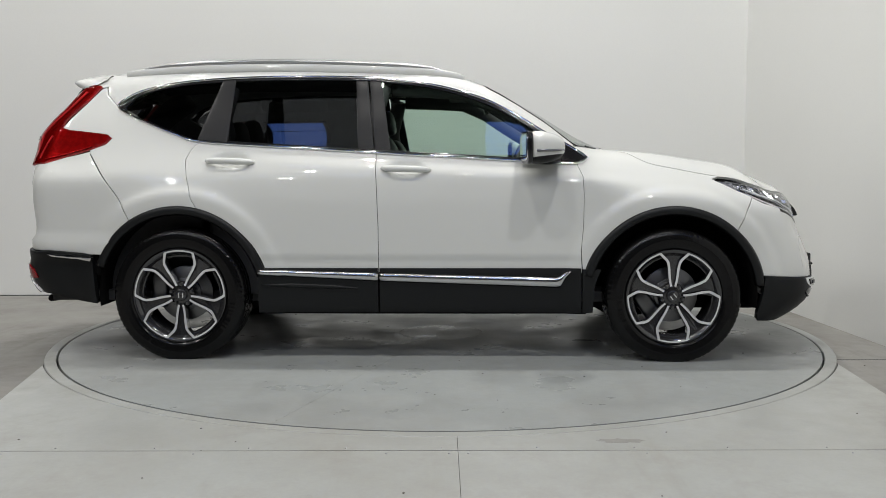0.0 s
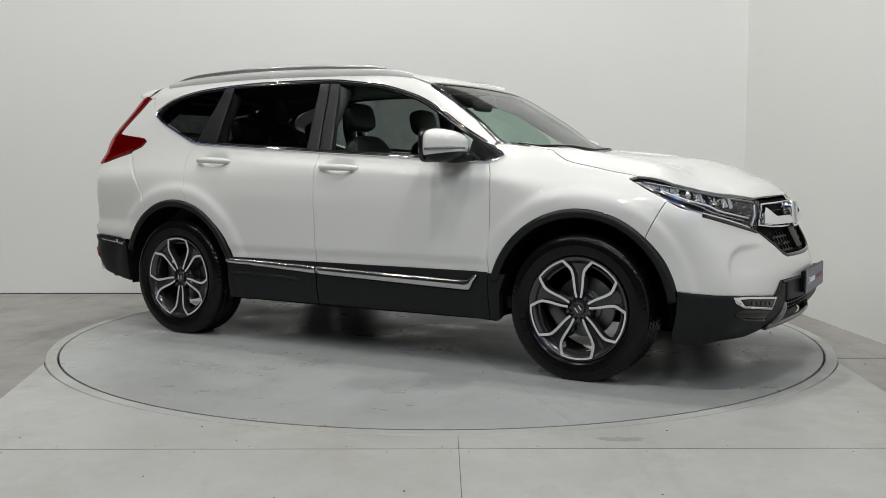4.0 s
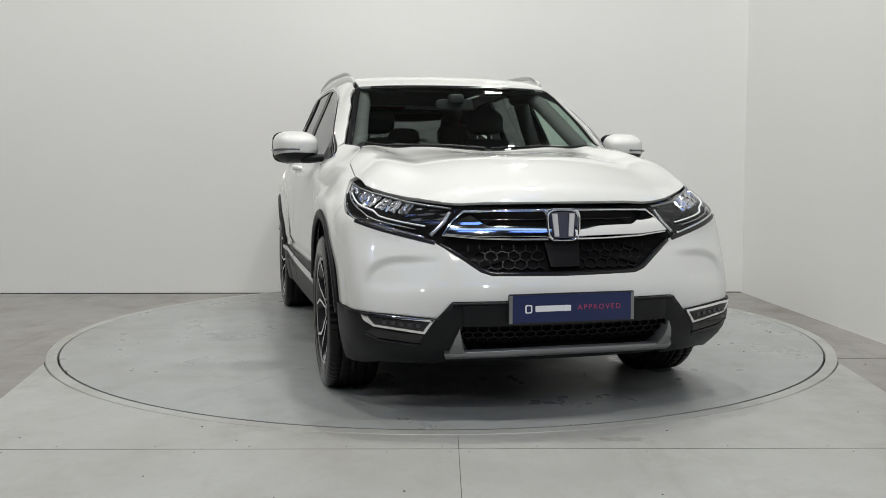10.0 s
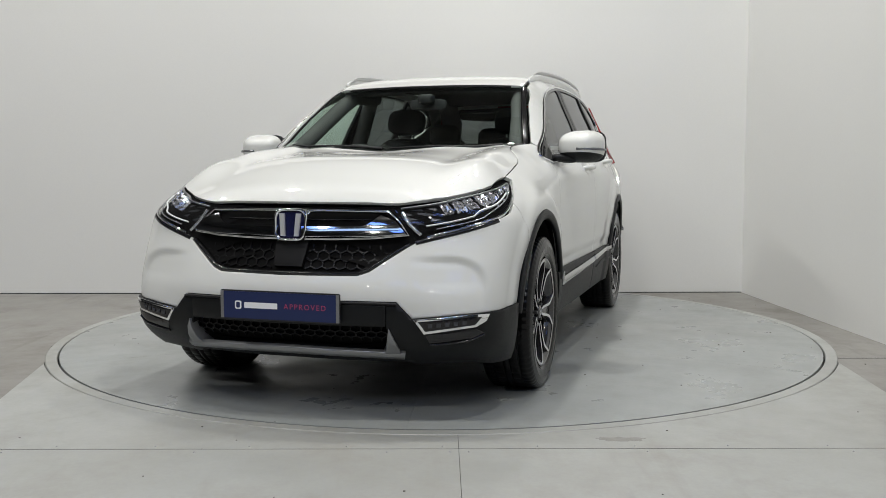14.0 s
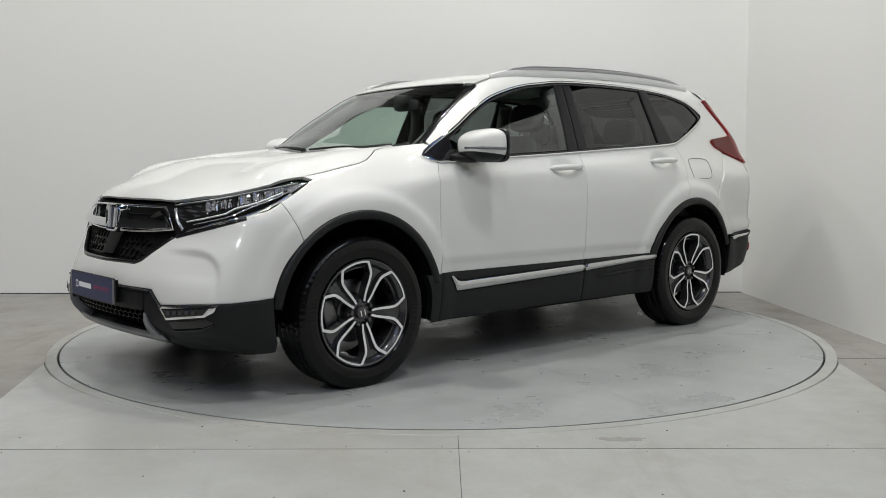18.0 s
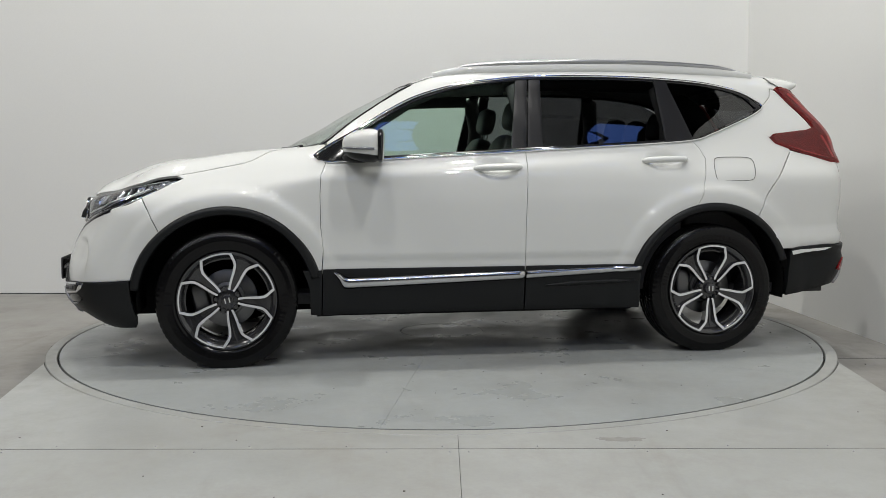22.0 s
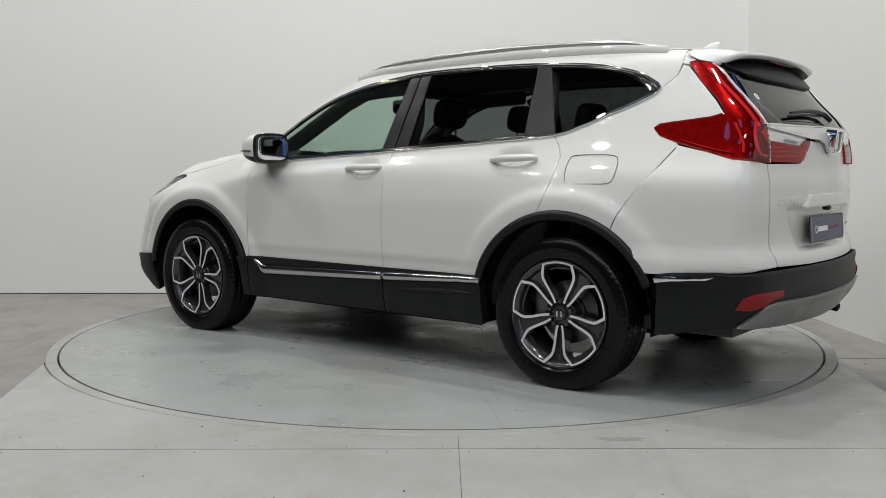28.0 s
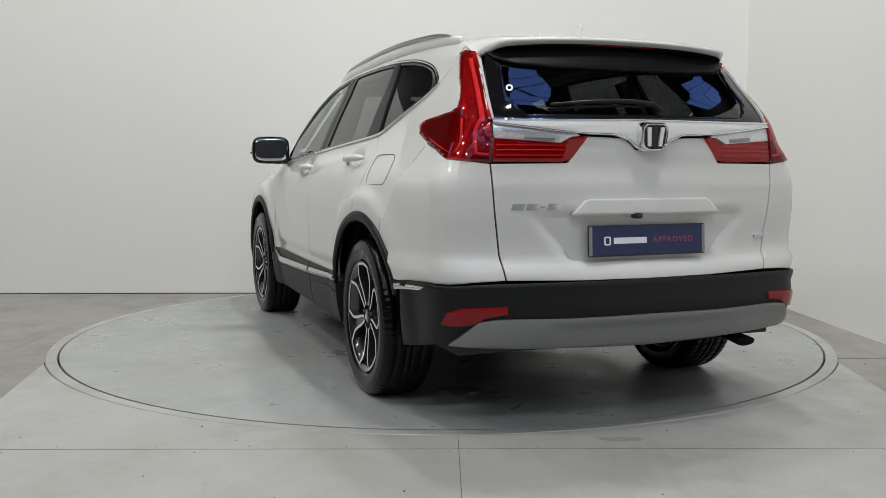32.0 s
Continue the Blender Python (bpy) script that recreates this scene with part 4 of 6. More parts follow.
pair("window_seal", bead([(0.86, 1.086), (0.80, 1.128), (0.63, 1.222), (0.48, 1.314), (0.33, 1.392), (0.17, 1.447), (0.02, 1.484), (-0.14, 1.506), (-0.31, 1.524), (-0.61, 1.531), (-0.93, 1.529), (-1.24, 1.514), (-1.43, 1.491), (-1.58, 1.455), (-1.655, 1.416), (-1.695, 1.38)], "y", 0.022, 0.004, 0.0), M_BLACK)
pair("window_seal", bead([(0.69, 1.076), (0.48, 1.085), (0.17, 1.103), (-0.13, 1.119), (-0.58, 1.146), (-0.89, 1.164), (-1.235, 1.188)], "y", 0.018, 0.005, 0.0), M_BLACK)
pair("window_chrome_trim", bead(DLO_TOP + DLO_LOW[1:] + [(-0.89, 1.155), (-0.58, 1.137), (-0.13, 1.109), (0.17, 1.093), (0.48, 1.075), (0.80, 1.058), (0.845, 1.068)], "y", 0.014, 0.006, 0.004, closed=True), M_CHROME, car, "chrome moulding round the side windows")
pair("quarter_corner_trim", skin([(-1.58, 1.462), (-1.66, 1.422), (-1.715, 1.381), (-1.66, 1.348), (-1.675, 1.37), (-1.64, 1.405)], "y", lift=0.003, gap=0.0, rim=0.004), M_BLACK)
fuel = [(-1.352, 0.965), (-1.345, 1.02), (-1.352, 1.065), (-1.372, 1.083), (-1.47, 1.087), (-1.565, 1.083), (-1.592, 1.065), (-1.595, 1.02), (-1.585, 0.975), (-1.56, 0.958), (-1.47, 0.955), (-1.375, 0.955)]
part("fuel_flap_seam", bead(fuel, "y", 0.0034, 0.0010, 0.0022, step=0.012, closed=True), M_SEAM, car)

# windscreen and its frame
screen = [(0.345, 0.0), (0.34, 0.28), (0.325, 0.565), (0.5, 0.605), (0.66, 0.645), (0.83, 0.69), (0.93, 0.59), (1.02, 0.42), (1.07, 0.22), (1.085, 0.0)]
ob = part("windscreen", skin(screen + [(x, -y) for x, y in reversed(screen[1:-1])], "z", lift=-0.004, thick=0.004, gap=0.0, rim=0, soft=0, single=True), M_GLASS, car, "green-tinted windscreen")
ob.visible_shadow = False
part("windscreen_seal", bead([(0.335, -0.5), (0.343, -0.28), (0.348, 0.0), (0.343, 0.28), (0.335, 0.5)], "z", 0.035, 0.002, -0.002), M_BLACK, car)
pair("windscreen_seal", bead([(0.32, 0.572), (0.5, 0.612), (0.66, 0.652), (0.835, 0.70)], "z", 0.034, 0.002, -0.004), M_BLACK)
part("cowl", bead([(0.86, 0.655), (0.945, 0.565), (1.015, 0.42), (1.06, 0.22), (1.075, 0.0), (1.06, -0.22), (1.015, -0.42), (0.945, -0.565), (0.86, -0.655)], "z", 0.07, 0.003, -0.012), M_CLAD, car)


def wiper(path, name):
    bm = bmesh.new()
    tube(bm, path, [0.010, 0.009, 0.007, 0.006, 0.005], 8)
    return part(name, bm, M_CLAD, car)


for path in ([(1.055, -0.02), (1.03, -0.2), (0.985, -0.38), (0.94, -0.50), (0.88, -0.62)], [(0.93, 0.60), (0.99, 0.45), (1.03, 0.3), (1.045, 0.16), (1.05, 0.02)]):
    pts = place("z", [p[0] for p in path], [p[1] for p in path], -0.004)
    wiper([tuple(p) for p in pts], "windscreen_wiper")

# roof rails, aerial and spoiler
for s in (1, -1):
    xs = [0.20, 0.13, 0.02, -0.15, -0.4, -0.7, -1.0, -1.3, -1.5, -1.62, -1.70]
    hs = [0.008, 0.022, 0.040, 0.050, 0.054, 0.056, 0.056, 0.052, 0.045, 0.028, 0.004]
    ys = [0.575, 0.58, 0.585, 0.588, 0.59, 0.59, 0.588, 0.582, 0.575, 0.568, 0.56]
    bm = bmesh.new()
    path = curve([(x, s * y, z_at(x, y) + h - 0.006) for x, y, h in zip(xs, ys, hs)], 0.06)
    k = len(path)
    tube(bm, path, [0.006 + 0.0095 * min(1, 8 * min(i, k - 1 - i) / k) for i in range(k)], 10, 0.85)
    rail = part("roof_rail", bm, M_RAIL, car, "satin silver roof rail")
    bm = bmesh.new()
    path2 = [(x, s * (y + 0.004), z_at(x, y) + h * 0.38 - 0.006) for x, y, h in zip(xs, ys, hs)]
    tube(bm, curve(path2, 0.08), 0.012, 8, 2.2)
    part("rail_foot", bm, M_PAINT, rail)
bm = bmesh.new()
rows = []
for k in range(9):
    t = k / 8
    h = 0.062 * t
    x0, x1 = -1.575 - 0.105 * t**1.2, -1.735 + 0.012 * t
    w = 0.026 * (1 - t) ** 0.8 + 0.003
    zb = z_at(-1.65, 0) - 0.006
    rows.append([bm.verts.new(((x0 + x1) / 2 + (x0 - x1) / 2 * math.cos(b), w * math.sin(b), zb + h)) for b in np.linspace(0, 2 * math.pi, 17)[:-1]])
for p, q in zip(rows, rows[1:]):
    for k in range(16):
        bm.faces.new((p[k], p[(k + 1) % 16], q[(k + 1) % 16], q[k]))
bm.faces.new(rows[-1])
part("aerial_fin", bm, M_PAINT, car)


def spoiler():
    """A thin wing that carries the roof on past the rear window, thicker at its ends."""
    bm = bmesh.new()
    rows = []
    for i in range(41):
        t = -1 + 2 * i / 40
        y = 0.592 * t
        a = abs(t)
        end = max(0.0, (a - 0.86) / 0.14) ** 2
        x0, z0 = -1.805, z_at(-1.805, min(abs(y), 0.54)) - 0.024 * end
        x1 = -2.065 + 0.05 * a**3 + 0.14 * end
        z1 = 1.552 - 0.022 * a**2 - 0.045 * end
        th = 0.024 + 0.016 * a**6
        prof = [(x0, z0), ((x0 * 2 + x1) / 3, (z0 * 2 + z1) / 3 + 0.005), ((x0 + 2 * x1) / 3, (z0 + 2 * z1) / 3 + 0.005), (x1 + 0.02, z1 + 0.003), (x1, z1 - 0.004), (x1 + 0.004, z1 - th * 0.6), (x1 + 0.022, z1 - th)]
        low = [(x1 + 0.07, z1 - th - 0.010), (-1.945 + 0.04 * a**4, 1.478 - 0.008 * a), (-1.90, 1.49)]
        rows.append([bm.verts.new((x, y, z)) for x, z in prof + low])
    for p, q in zip(rows, rows[1:]):
        for k in range(len(p) - 1):
            f = bm.faces.new((p[k], q[k], q[k + 1], p[k + 1]))
            f.material_index = 1 if k >= 6 else 0
    bm.faces.new(rows[0])
    bm.faces.new(rows[-1][::-1])
    bmesh.ops.recalc_face_normals(bm, faces=bm.faces)
    return bm


pair("spoiler_corner", skin([(-1.78, 1.500), (-1.78, 1.560), (-1.86, 1.560), (-1.93, 1.535), (-1.95, 1.492), (-1.90, 1.488), (-1.83, 1.490)], "y", lift=-0.006, gap=0.0, step=0.02), M_PAINT)
wing = part("rear_spoiler", spoiler(), [M_PAINT, M_SKIRT], car, "white roof spoiler with a black underside")
skirt = [(-2.0, 0.0, 1.418), (-2.0, 0.30, 1.422), (-1.99, 0.45, 1.434), (-1.97, 0.535, 1.456), (-1.95, 0.565, 1.485), (-1.93, 0.55, 1.502), (-1.96, 0.0, 1.508)]
part("spoiler_skirt", skin(both(skirt), REAR, lift=0.012, thick=0.02, gap=0.0, rim=0.006, soft=0.006, step=0.03), M_SKIRT, wing, "black skirt under the spoiler")
part("stop_lamp", box(bmesh.new(), -2.035, -2.0, -0.17, 0.17, 1.522, 1.538, 0.004), M_REDDARK, wing, "dark red high stop lamp")


# ---- wheels ----
LEAF = [(0.023, 0.050), (0.034, 0.076), (0.051, 0.107), (0.070, 0.139), (0.083, 0.168), (0.0835, 0.186), (0.0745, 0.234)]


def wheel_turned(points, k):
    a = radians(72 * k)
    return [(x * math.cos(a) - z * math.sin(a), x * math.sin(a) + z * math.cos(a)) for x, z in points]


def dish(r):
    """How far out the spokes' faces stand."""
    return 0.088 + 0.022 * min(1, (r / 0.24) ** 2)


def strip(bm, line, width, depth):
    """A band with a flat machined face that follows a line in the wheel's face."""
    rows = []
    n = len(line)
    for i, (x, z) in enumerate(line):
        a, b = line[max(i - 1, 0)], line[min(i + 1, n - 1)]
        d = Vector((b[0] - a[0], b[1] - a[1])).normalized()
        s = Vector((-d.y, d.x)) * width * (0.72 + 0.28 * min(1, math.hypot(x, z) / 0.20)) / 2
        y = dish(math.hypot(x, z))
        rows.append([bm.verts.new(p) for p in ((x - s.x, y - depth, z - s.y), (x - s.x, y, z - s.y), (x + s.x, y, z + s.y), (x + s.x, y - depth, z + s.y))])
    for p, q in zip(rows, rows[1:]):
        for k in range(3):
            bm.faces.new((p[k], p[k + 1], q[k + 1], q[k])).material_index = int(k != 1)


def plate(bm, outline, out, back):
    """A plate in the wheel's face with thickness."""
    top = [bm.verts.new((x, dish(math.hypot(x, z)) - out, z)) for x, z in outline]
    low = [bm.verts.new((x, back, z)) for x, z in outline]
    f = bm.faces.new(top)
    n = len(outline)
    for i in range(n):
        bm.faces.new((low[i], low[(i + 1) % n], top[(i + 1) % n], top[i]))
    bmesh.ops.triangulate(bm, faces=[f])


def tyre_mesh():
    """A road tyre: ribs and grooves across the tread, cut shoulder blocks, and raised rings and marks on the sidewall."""
    bm = bmesh.new()
    n = 288
    half = [(0.246, 0.094), (0.259, 0.108), (0.268, 0.1135), (0.271, 0.1160), (0.276, 0.1160), (0.280, 0.1185), (0.306, 0.1200), (0.309, 0.1220), (0.312, 0.1200), (0.331, 0.1175), (0.343, 0.1130), (0.352, 0.1070), (0.3585, 0.0970), (0.3605, 0.0830), (0.3612, 0.0650), (0.3530, 0.0635), (0.3530, 0.0555), (0.3616, 0.0540), (0.3620, 0.0210), (0.3535, 0.0195), (0.3535, 0.0095), (0.3620, 0.0080)]
    prof = [(r, -y) for r, y in half] + half[::-1]
    rows = []
    for i in range(n):
        a = 2 * math.pi * i / n
        row = []
        for r, y in prof:
            cut = 0.0
            if i % 4 == 0 and 0.060 < abs(y) < 0.116 and r > 0.340:
                cut = 0.0032
            if i % 6 == 0 and 0.020 < abs(y) < 0.055 and r > 0.359:
                cut = 0.003
            mark = 0.0006 if 0.2795 < r < 0.3065 and ((i // 3) % 48) in (2, 3, 4, 5, 7, 8, 9, 26, 27, 29, 30, 31, 33) and i % 3 else 0.0
            row.append(bm.verts.new(((r - cut) * math.cos(a), y + math.copysign(mark, y), (r - cut) * math.sin(a))))
        rows.append(row)
    k = len(prof)
    for i in range(n):
        for j in range(k):
            bm.faces.new((rows[i][j], rows[i][(j + 1) % k], rows[(i + 1) % n][(j + 1) % k], rows[(i + 1) % n][j]))
    bmesh.ops.recalc_face_normals(bm, faces=bm.faces)
    return bm


def build_wheel():
    wheel = new("wheel")
    wheel["label"] = "five-spoke alloy wheel with machined edges and a black tyre"
    part("tyre", tyre_mesh(), M_RUBBER, wheel)
    part("rim_barrel", lathe(bmesh.new(), [(0.252, 0.112), (0.2545, 0.109), (0.249, 0.098), (0.234, 0.090), (0.225, 0.05), (0.218, -0.08), (0.247, -0.098), (0.250, -0.103), (0.233, -0.103), (0.211, -0.08), (0.211, 0.05), (0.222, 0.094), (0.244, 0.109)], 72), M_RIMDARK, wheel)
    bm = bmesh.new()
    lathe(bm, [(0.012, 0.0), (0.150, 0.0), (0.150, -0.022), (0.012, -0.022)], 48)
    lathe(bm, [(0.012, 0.012), (0.085, 0.012), (0.09, 0.0), (0.012, 0.0)], 32)
    part("brake_disc", bm, M_STEEL, wheel)
    bm = bmesh.new()
    blob(bm, (0.135, -0.012, 0.02), (0.045, 0.045, 0.10), 4)
    part("brake_caliper", bm, M_STEEL, wheel)
    leaf = [(-w, r) for w, r in LEAF]
    right = [(w, r) for w, r in LEAF]
    for k in range(5):
        web = [p for p in wheel_turned(right, k)] + [p for p in wheel_turned(leaf, k - 1)][::-1]
        a0, a1 = math.atan2(web[len(LEAF) - 1][1], web[len(LEAF) - 1][0]), math.atan2(web[len(LEAF)][1], web[len(LEAF)][0])
        mid = [(0.248 * math.cos(a0 + (a1 - a0) * t), 0.248 * math.sin(a0 + (a1 - a0) * t)) for t in ((0.15, 0.5, 0.85) if abs(a1 - a0) < 3 else ())]
        web = web[:len(LEAF)] + mid + web[len(LEAF):]
        bm = bmesh.new()
        plate(bm, web, 0.020, 0.040)
        part("spoke_web", bm, M_RIMDARK, wheel, smooth=False)
        bm = bmesh.new()
        plate(bm, wheel_turned([(-0.074, 0.242), (-0.082, 0.196), (-0.030, 0.208), (0.030, 0.208), (0.082, 0.196), (0.074, 0.242)], k), 0.034, 0.030)
        part("spoke_pocket", bm, M_RIMDARK, wheel, smooth=False)
        for side in (leaf, right):
            bm = bmesh.new()
            s = -1 if side is leaf else 1
            line = curve(side[:5], 0.012) + side[5:]
            strip(bm, wheel_turned(line, k), 0.0135, 0.05)
            part("spoke", bm, [M_RIM, M_RIMDARK], wheel, "machined silver spoke edge", smooth=False)
        bm = bmesh.new()
        strip(bm, wheel_turned([(0.2435 * math.sin(a), 0.2435 * math.cos(a)) for a in np.linspace(-0.315, 0.315, 11)], k), 0.0105, 0.03)
        part("spoke_tip", bm, [M_RIM, M_RIMDARK], wheel, "machined silver spoke edge", smooth=False)
        x, z = wheel_turned([(0.0, 0.058)], k)[0]
        bm = bmesh.new()
        bmesh.ops.create_cone(bm, cap_ends=True, segments=6, radius1=0.011, radius2=0.009, depth=0.02, matrix=pose(x, 0.080, z, -90, 0, 0))
        part("lug_nut", bm, M_STEELDARK, wheel, "dark steel wheel nut", smooth=False)
    part("hub", lathe(bmesh.new(), [(0.004, 0.072), (0.046, 0.072), (0.066, 0.066), (0.074, 0.045), (0.074, 0.0), (0.004, 0.0)], 40), M_RIMDARK, wheel)
    part("hub_cap", lathe(bmesh.new(), [(0.002, 0.094), (0.027, 0.093), (0.032, 0.088), (0.032, 0.07), (0.002, 0.07)], 32), M_RIMDARK, wheel)
    bm = box(bmesh.new(), -0.014, -0.008, 0.093, 0.0955, -0.014, 0.014, 0.001)
    box(bm, 0.008, 0.014, 0.093, 0.0955, -0.014, 0.014, 0.001)
    part("hub_badge", bm, M_CHROME, wheel, smooth=False)
    return wheel


first = build_wheel()
first.parent = car
first.matrix_basis = pose(1.325, 0.790, 0.350, 0, 0, 0) @ pose(0, 0, 0, 0, 13, 0)
for x, y, turn, spin in ((-1.33, 0.790, 0, 1), (1.325, -0.790, 180, 36), (-1.33, -0.790, 180, 0)):
    w = copy_thing(first, pose(x, y, 0.350, 0, 0, turn) @ pose(0, 0, 0, 0, spin, 0))


# ---- front: lamps, grille, badge, plates, mirrors, handles ----
LAMP_TOP = [(1.535, 0.785, 0.978)] + [p for p in reversed(LIP) if p[1] > 0.43] + [(2.045, 0.42, 0.872)]


def along(points, t):
    """The point at a share t of a line's length."""
    p = np.array(points, float)
    d = np.concatenate([[0], np.cumsum(np.linalg.norm(np.diff(p, axis=0), axis=1))])
    return np.array([np.interp(t * d[-1], d, p[:, k]) for k in range(3)])


def between(s, t):
    """Inside the headlamp: s from its outer to its inner end, t from top to bottom."""
    return tuple(along(LAMP_TOP, s) * (1 - t) + along(LAMP_LOW, s) * t)


lamp_line = LAMP_TOP + [(2.06, 0.41, 0.862), (2.07, 0.49, 0.785)] + LAMP_LOW[::-1][:-1]
for side in (1, -1):
    def put(name, bm, mat, parent, label="", smooth=True):
        if side < 0:
            for v in bm.verts:
                v.co.y = -v.co.y
            bmesh.ops.reverse_faces(bm, faces=bm.faces[:])
        return part(name, bm, mat, parent, label, smooth)
    head = put("headlamp", skin(lamp_line, FRONT, lift=-0.026, thick=0.01, gap=0.0, rim=0, soft=0, step=0.02), M_LAMPHOUSE, car, "clear headlamp with a dark housing and LED cells")
    lens = put("lens", skin(lamp_line, FRONT, lift=0.0, thick=0.004, gap=0.0015, rim=0.006, soft=0.002, single=True), M_LENS, head, "clear lens")
    lens.visible_shadow = False
    put("inner_panel", skin([between(0.16, 0.10), between(0.6, 0.08), between(0.97, 0.10), between(0.96, 0.60), between(0.75, 0.50), between(0.4, 0.48), between(0.2, 0.46)], FRONT, lift=-0.021, thick=0.004, gap=0.0, rim=0, soft=0, step=0.03), M_LAMPGREY, head, "grey inner panel")
    rnd = random.Random(7)
    lo, hi, t0, t1, lift0 = 0.05, 0.74, 0.06, 0.42, -0.010
    for i in range(9):                                       # reflector bowls, each with upright flutes
        s0 = lo + (hi - lo) * i / 9
        bm = bmesh.new()
        for j in range(5):
            a, b = s0 + (hi - lo) / 9 * (j + 0.08) / 5.4, s0 + (hi - lo) / 9 * (j + 0.92) / 5.4
            lean = rnd.uniform(-0.007, 0.007)
            for k in range(3):
                ta, tb = t0 + (t1 - t0) * k / 3, t0 + (t1 - t0) * (k + 0.94) / 3
                q = flat(FRONT, [between(a + 0.018 * k / 3, ta), between(b + 0.018 * k / 3, ta), between(b + 0.018 * (k + 1) / 3, tb), between(a + 0.018 * (k + 1) / 3, tb)])
                tip = rnd.uniform(-0.004, 0.006)
                ps = place(FRONT, [p[0] / SCALE for p in q], [p[1] for p in q], np.array([lift0 - lean + tip, lift0 + lean + tip, lift0 + lean - tip, lift0 - lean - tip]) - 0.004)
                bm.faces.new([bm.verts.new(p) for p in ps])
        put("reflector", bm, M_FACET, head, "fluted silver reflector", False)
    put("light_guide", bead([between(0.90, 0.66), between(0.78, 0.68), between(0.62, 0.66), between(0.56, 0.55), between(0.42, 0.53), between(0.24, 0.54)], FRONT, 0.007, 0.005, -0.009), M_WHITE, head, "white daytime light guide")
    put("light_guide", bead([between(0.86, 0.80), between(0.70, 0.81), between(0.58, 0.79), between(0.50, 0.68), between(0.30, 0.68), between(0.18, 0.66)], FRONT, 0.006, 0.005, -0.009), M_FACET, head)
    put("inner_bezel", bead([between(0.975, 0.16), between(0.98, 0.50), between(0.955, 0.86)], FRONT, 0.018, 0.006, -0.012), M_FACET, head, "silver inner bezel")
    for t0 in (0.24, 0.33, 0.42):
        c = between(t0, 0.60)
        u, v = flat(FRONT, [c])[0]
        p = place(FRONT, [u / SCALE], [v], -0.012)[0]
        put("led_cell", blob(bmesh.new(), tuple(p), (0.007, 0.007, 0.007), 2.0, 10, 6), M_FACET, head)
    put("lamp_frame", bead([between(0.20, 0.93), between(0.45, 0.93), between(0.70, 0.94), between(0.93, 0.96)], FRONT, 0.013, 0.005, -0.006), M_CHROME, head, "chrome bar under the lamp cells")
    put("lamp_trim", bead([(x, y, z - 0.006) for x, y, z in LAMP_LOW[5:]], FRONT, 0.018, 0.003, 0.0005), M_BLACK, head)
    put("lamp_frame", bead([between(0.10, 0.12), between(0.35, 0.07), between(0.7, 0.06), between(0.97, 0.06)], FRONT, 0.007, 0.004, -0.009), M_SILVER, head)
    put("turn_lens", skin([between(0.03, 0.2), between(0.20, 0.2), between(0.19, 0.75), between(0.10, 0.7)], FRONT, lift=-0.014, thick=0.01, gap=0.0, rim=0.004), M_FACET, head)

    # fog lamp in its chrome frame
    bezel = [(2.16, 0.540, 0.428), (2.08, 0.75, 0.446), (2.035, 0.812, 0.447), (2.04, 0.80, 0.420), (2.07, 0.77, 0.396), (2.15, 0.58, 0.372)]
    fog = put("fog_lamp", skin(bezel, FRONT, lift=0.020, thick=0.02, gap=0.0, rim=0.004, soft=0.004, step=0.02), M_CHROME, car, "LED fog lamp in a chrome frame")
    put("lens", skin([(2.153, 0.557, 0.420), (2.08, 0.742, 0.437), (2.05, 0.782, 0.437), (2.065, 0.760, 0.405), (2.146, 0.584, 0.382)], FRONT, lift=0.0235, thick=0.01, gap=0.0, rim=0.003, step=0.02), M_BLACK, fog, "dark lens")
    for i in range(5):
        a, b = np.array((2.136, 0.600, 0.405)), np.array((2.082, 0.722, 0.416))
        c = a + (b - a) * i / 4
        q = [(c[0], c[1] - 0.010, c[2] + 0.008), (c[0], c[1] + 0.010, c[2] + 0.009), (c[0], c[1] + 0.009, c[2] - 0.008), (c[0], c[1] - 0.009, c[2] - 0.009)]
        put("led_cell", skin(q, FRONT, lift=0.028, thick=0.008, gap=0.0, rim=0.003, soft=0.003, step=0.02), M_LAMPGREY, fog)
    slot = [(2.145, 0.585, 0.365), (2.07, 0.775, 0.388), (2.045, 0.80, 0.372), (2.075, 0.755, 0.352), (2.135, 0.60, 0.335)]
    put("bumper_slot", skin(slot, FRONT, lift=0.0145, thick=0.01, gap=0.0, rim=0, step=0.02), M_BLACK, car)
    put("bumper_slot_edge", bead([(2.05, 0.80, 0.366), (2.08, 0.755, 0.346), (2.135, 0.60, 0.329)], FRONT, 0.010, 0.006, 0.013), M_BLACK, car)

# grille
grille_all = [p for p in LIP if p[1] < 0.415] + [(2.045, 0.42, 0.872), (2.06, 0.42, 0.862), (2.07, 0.495, 0.785)] + grille_low
grille = part("grille", skin(both(grille_all), FRONT, lift=-0.030, gap=-0.002, rim=0, soft=0), M_DARK, car, "gloss black grille with chrome wings")
frame_path = [(2.10, 0.0, 0.853), (2.09, 0.2, 0.853), (2.06, 0.40, 0.850), (2.07, 0.445, 0.815), (2.08, 0.492, 0.757), (2.10, 0.36, 0.743), (2.13, 0.2, 0.737), (2.14, 0.0, 0.735)]
loop = frame_path + [(x, -y, z) for x, y, z in reversed(frame_path[1:-1])]
part("grille_chrome_frame", bead(loop, FRONT, 0.014, 0.010, -0.004, closed=True, smooth=False), M_CHROME, grille, "chrome frame of the grille")
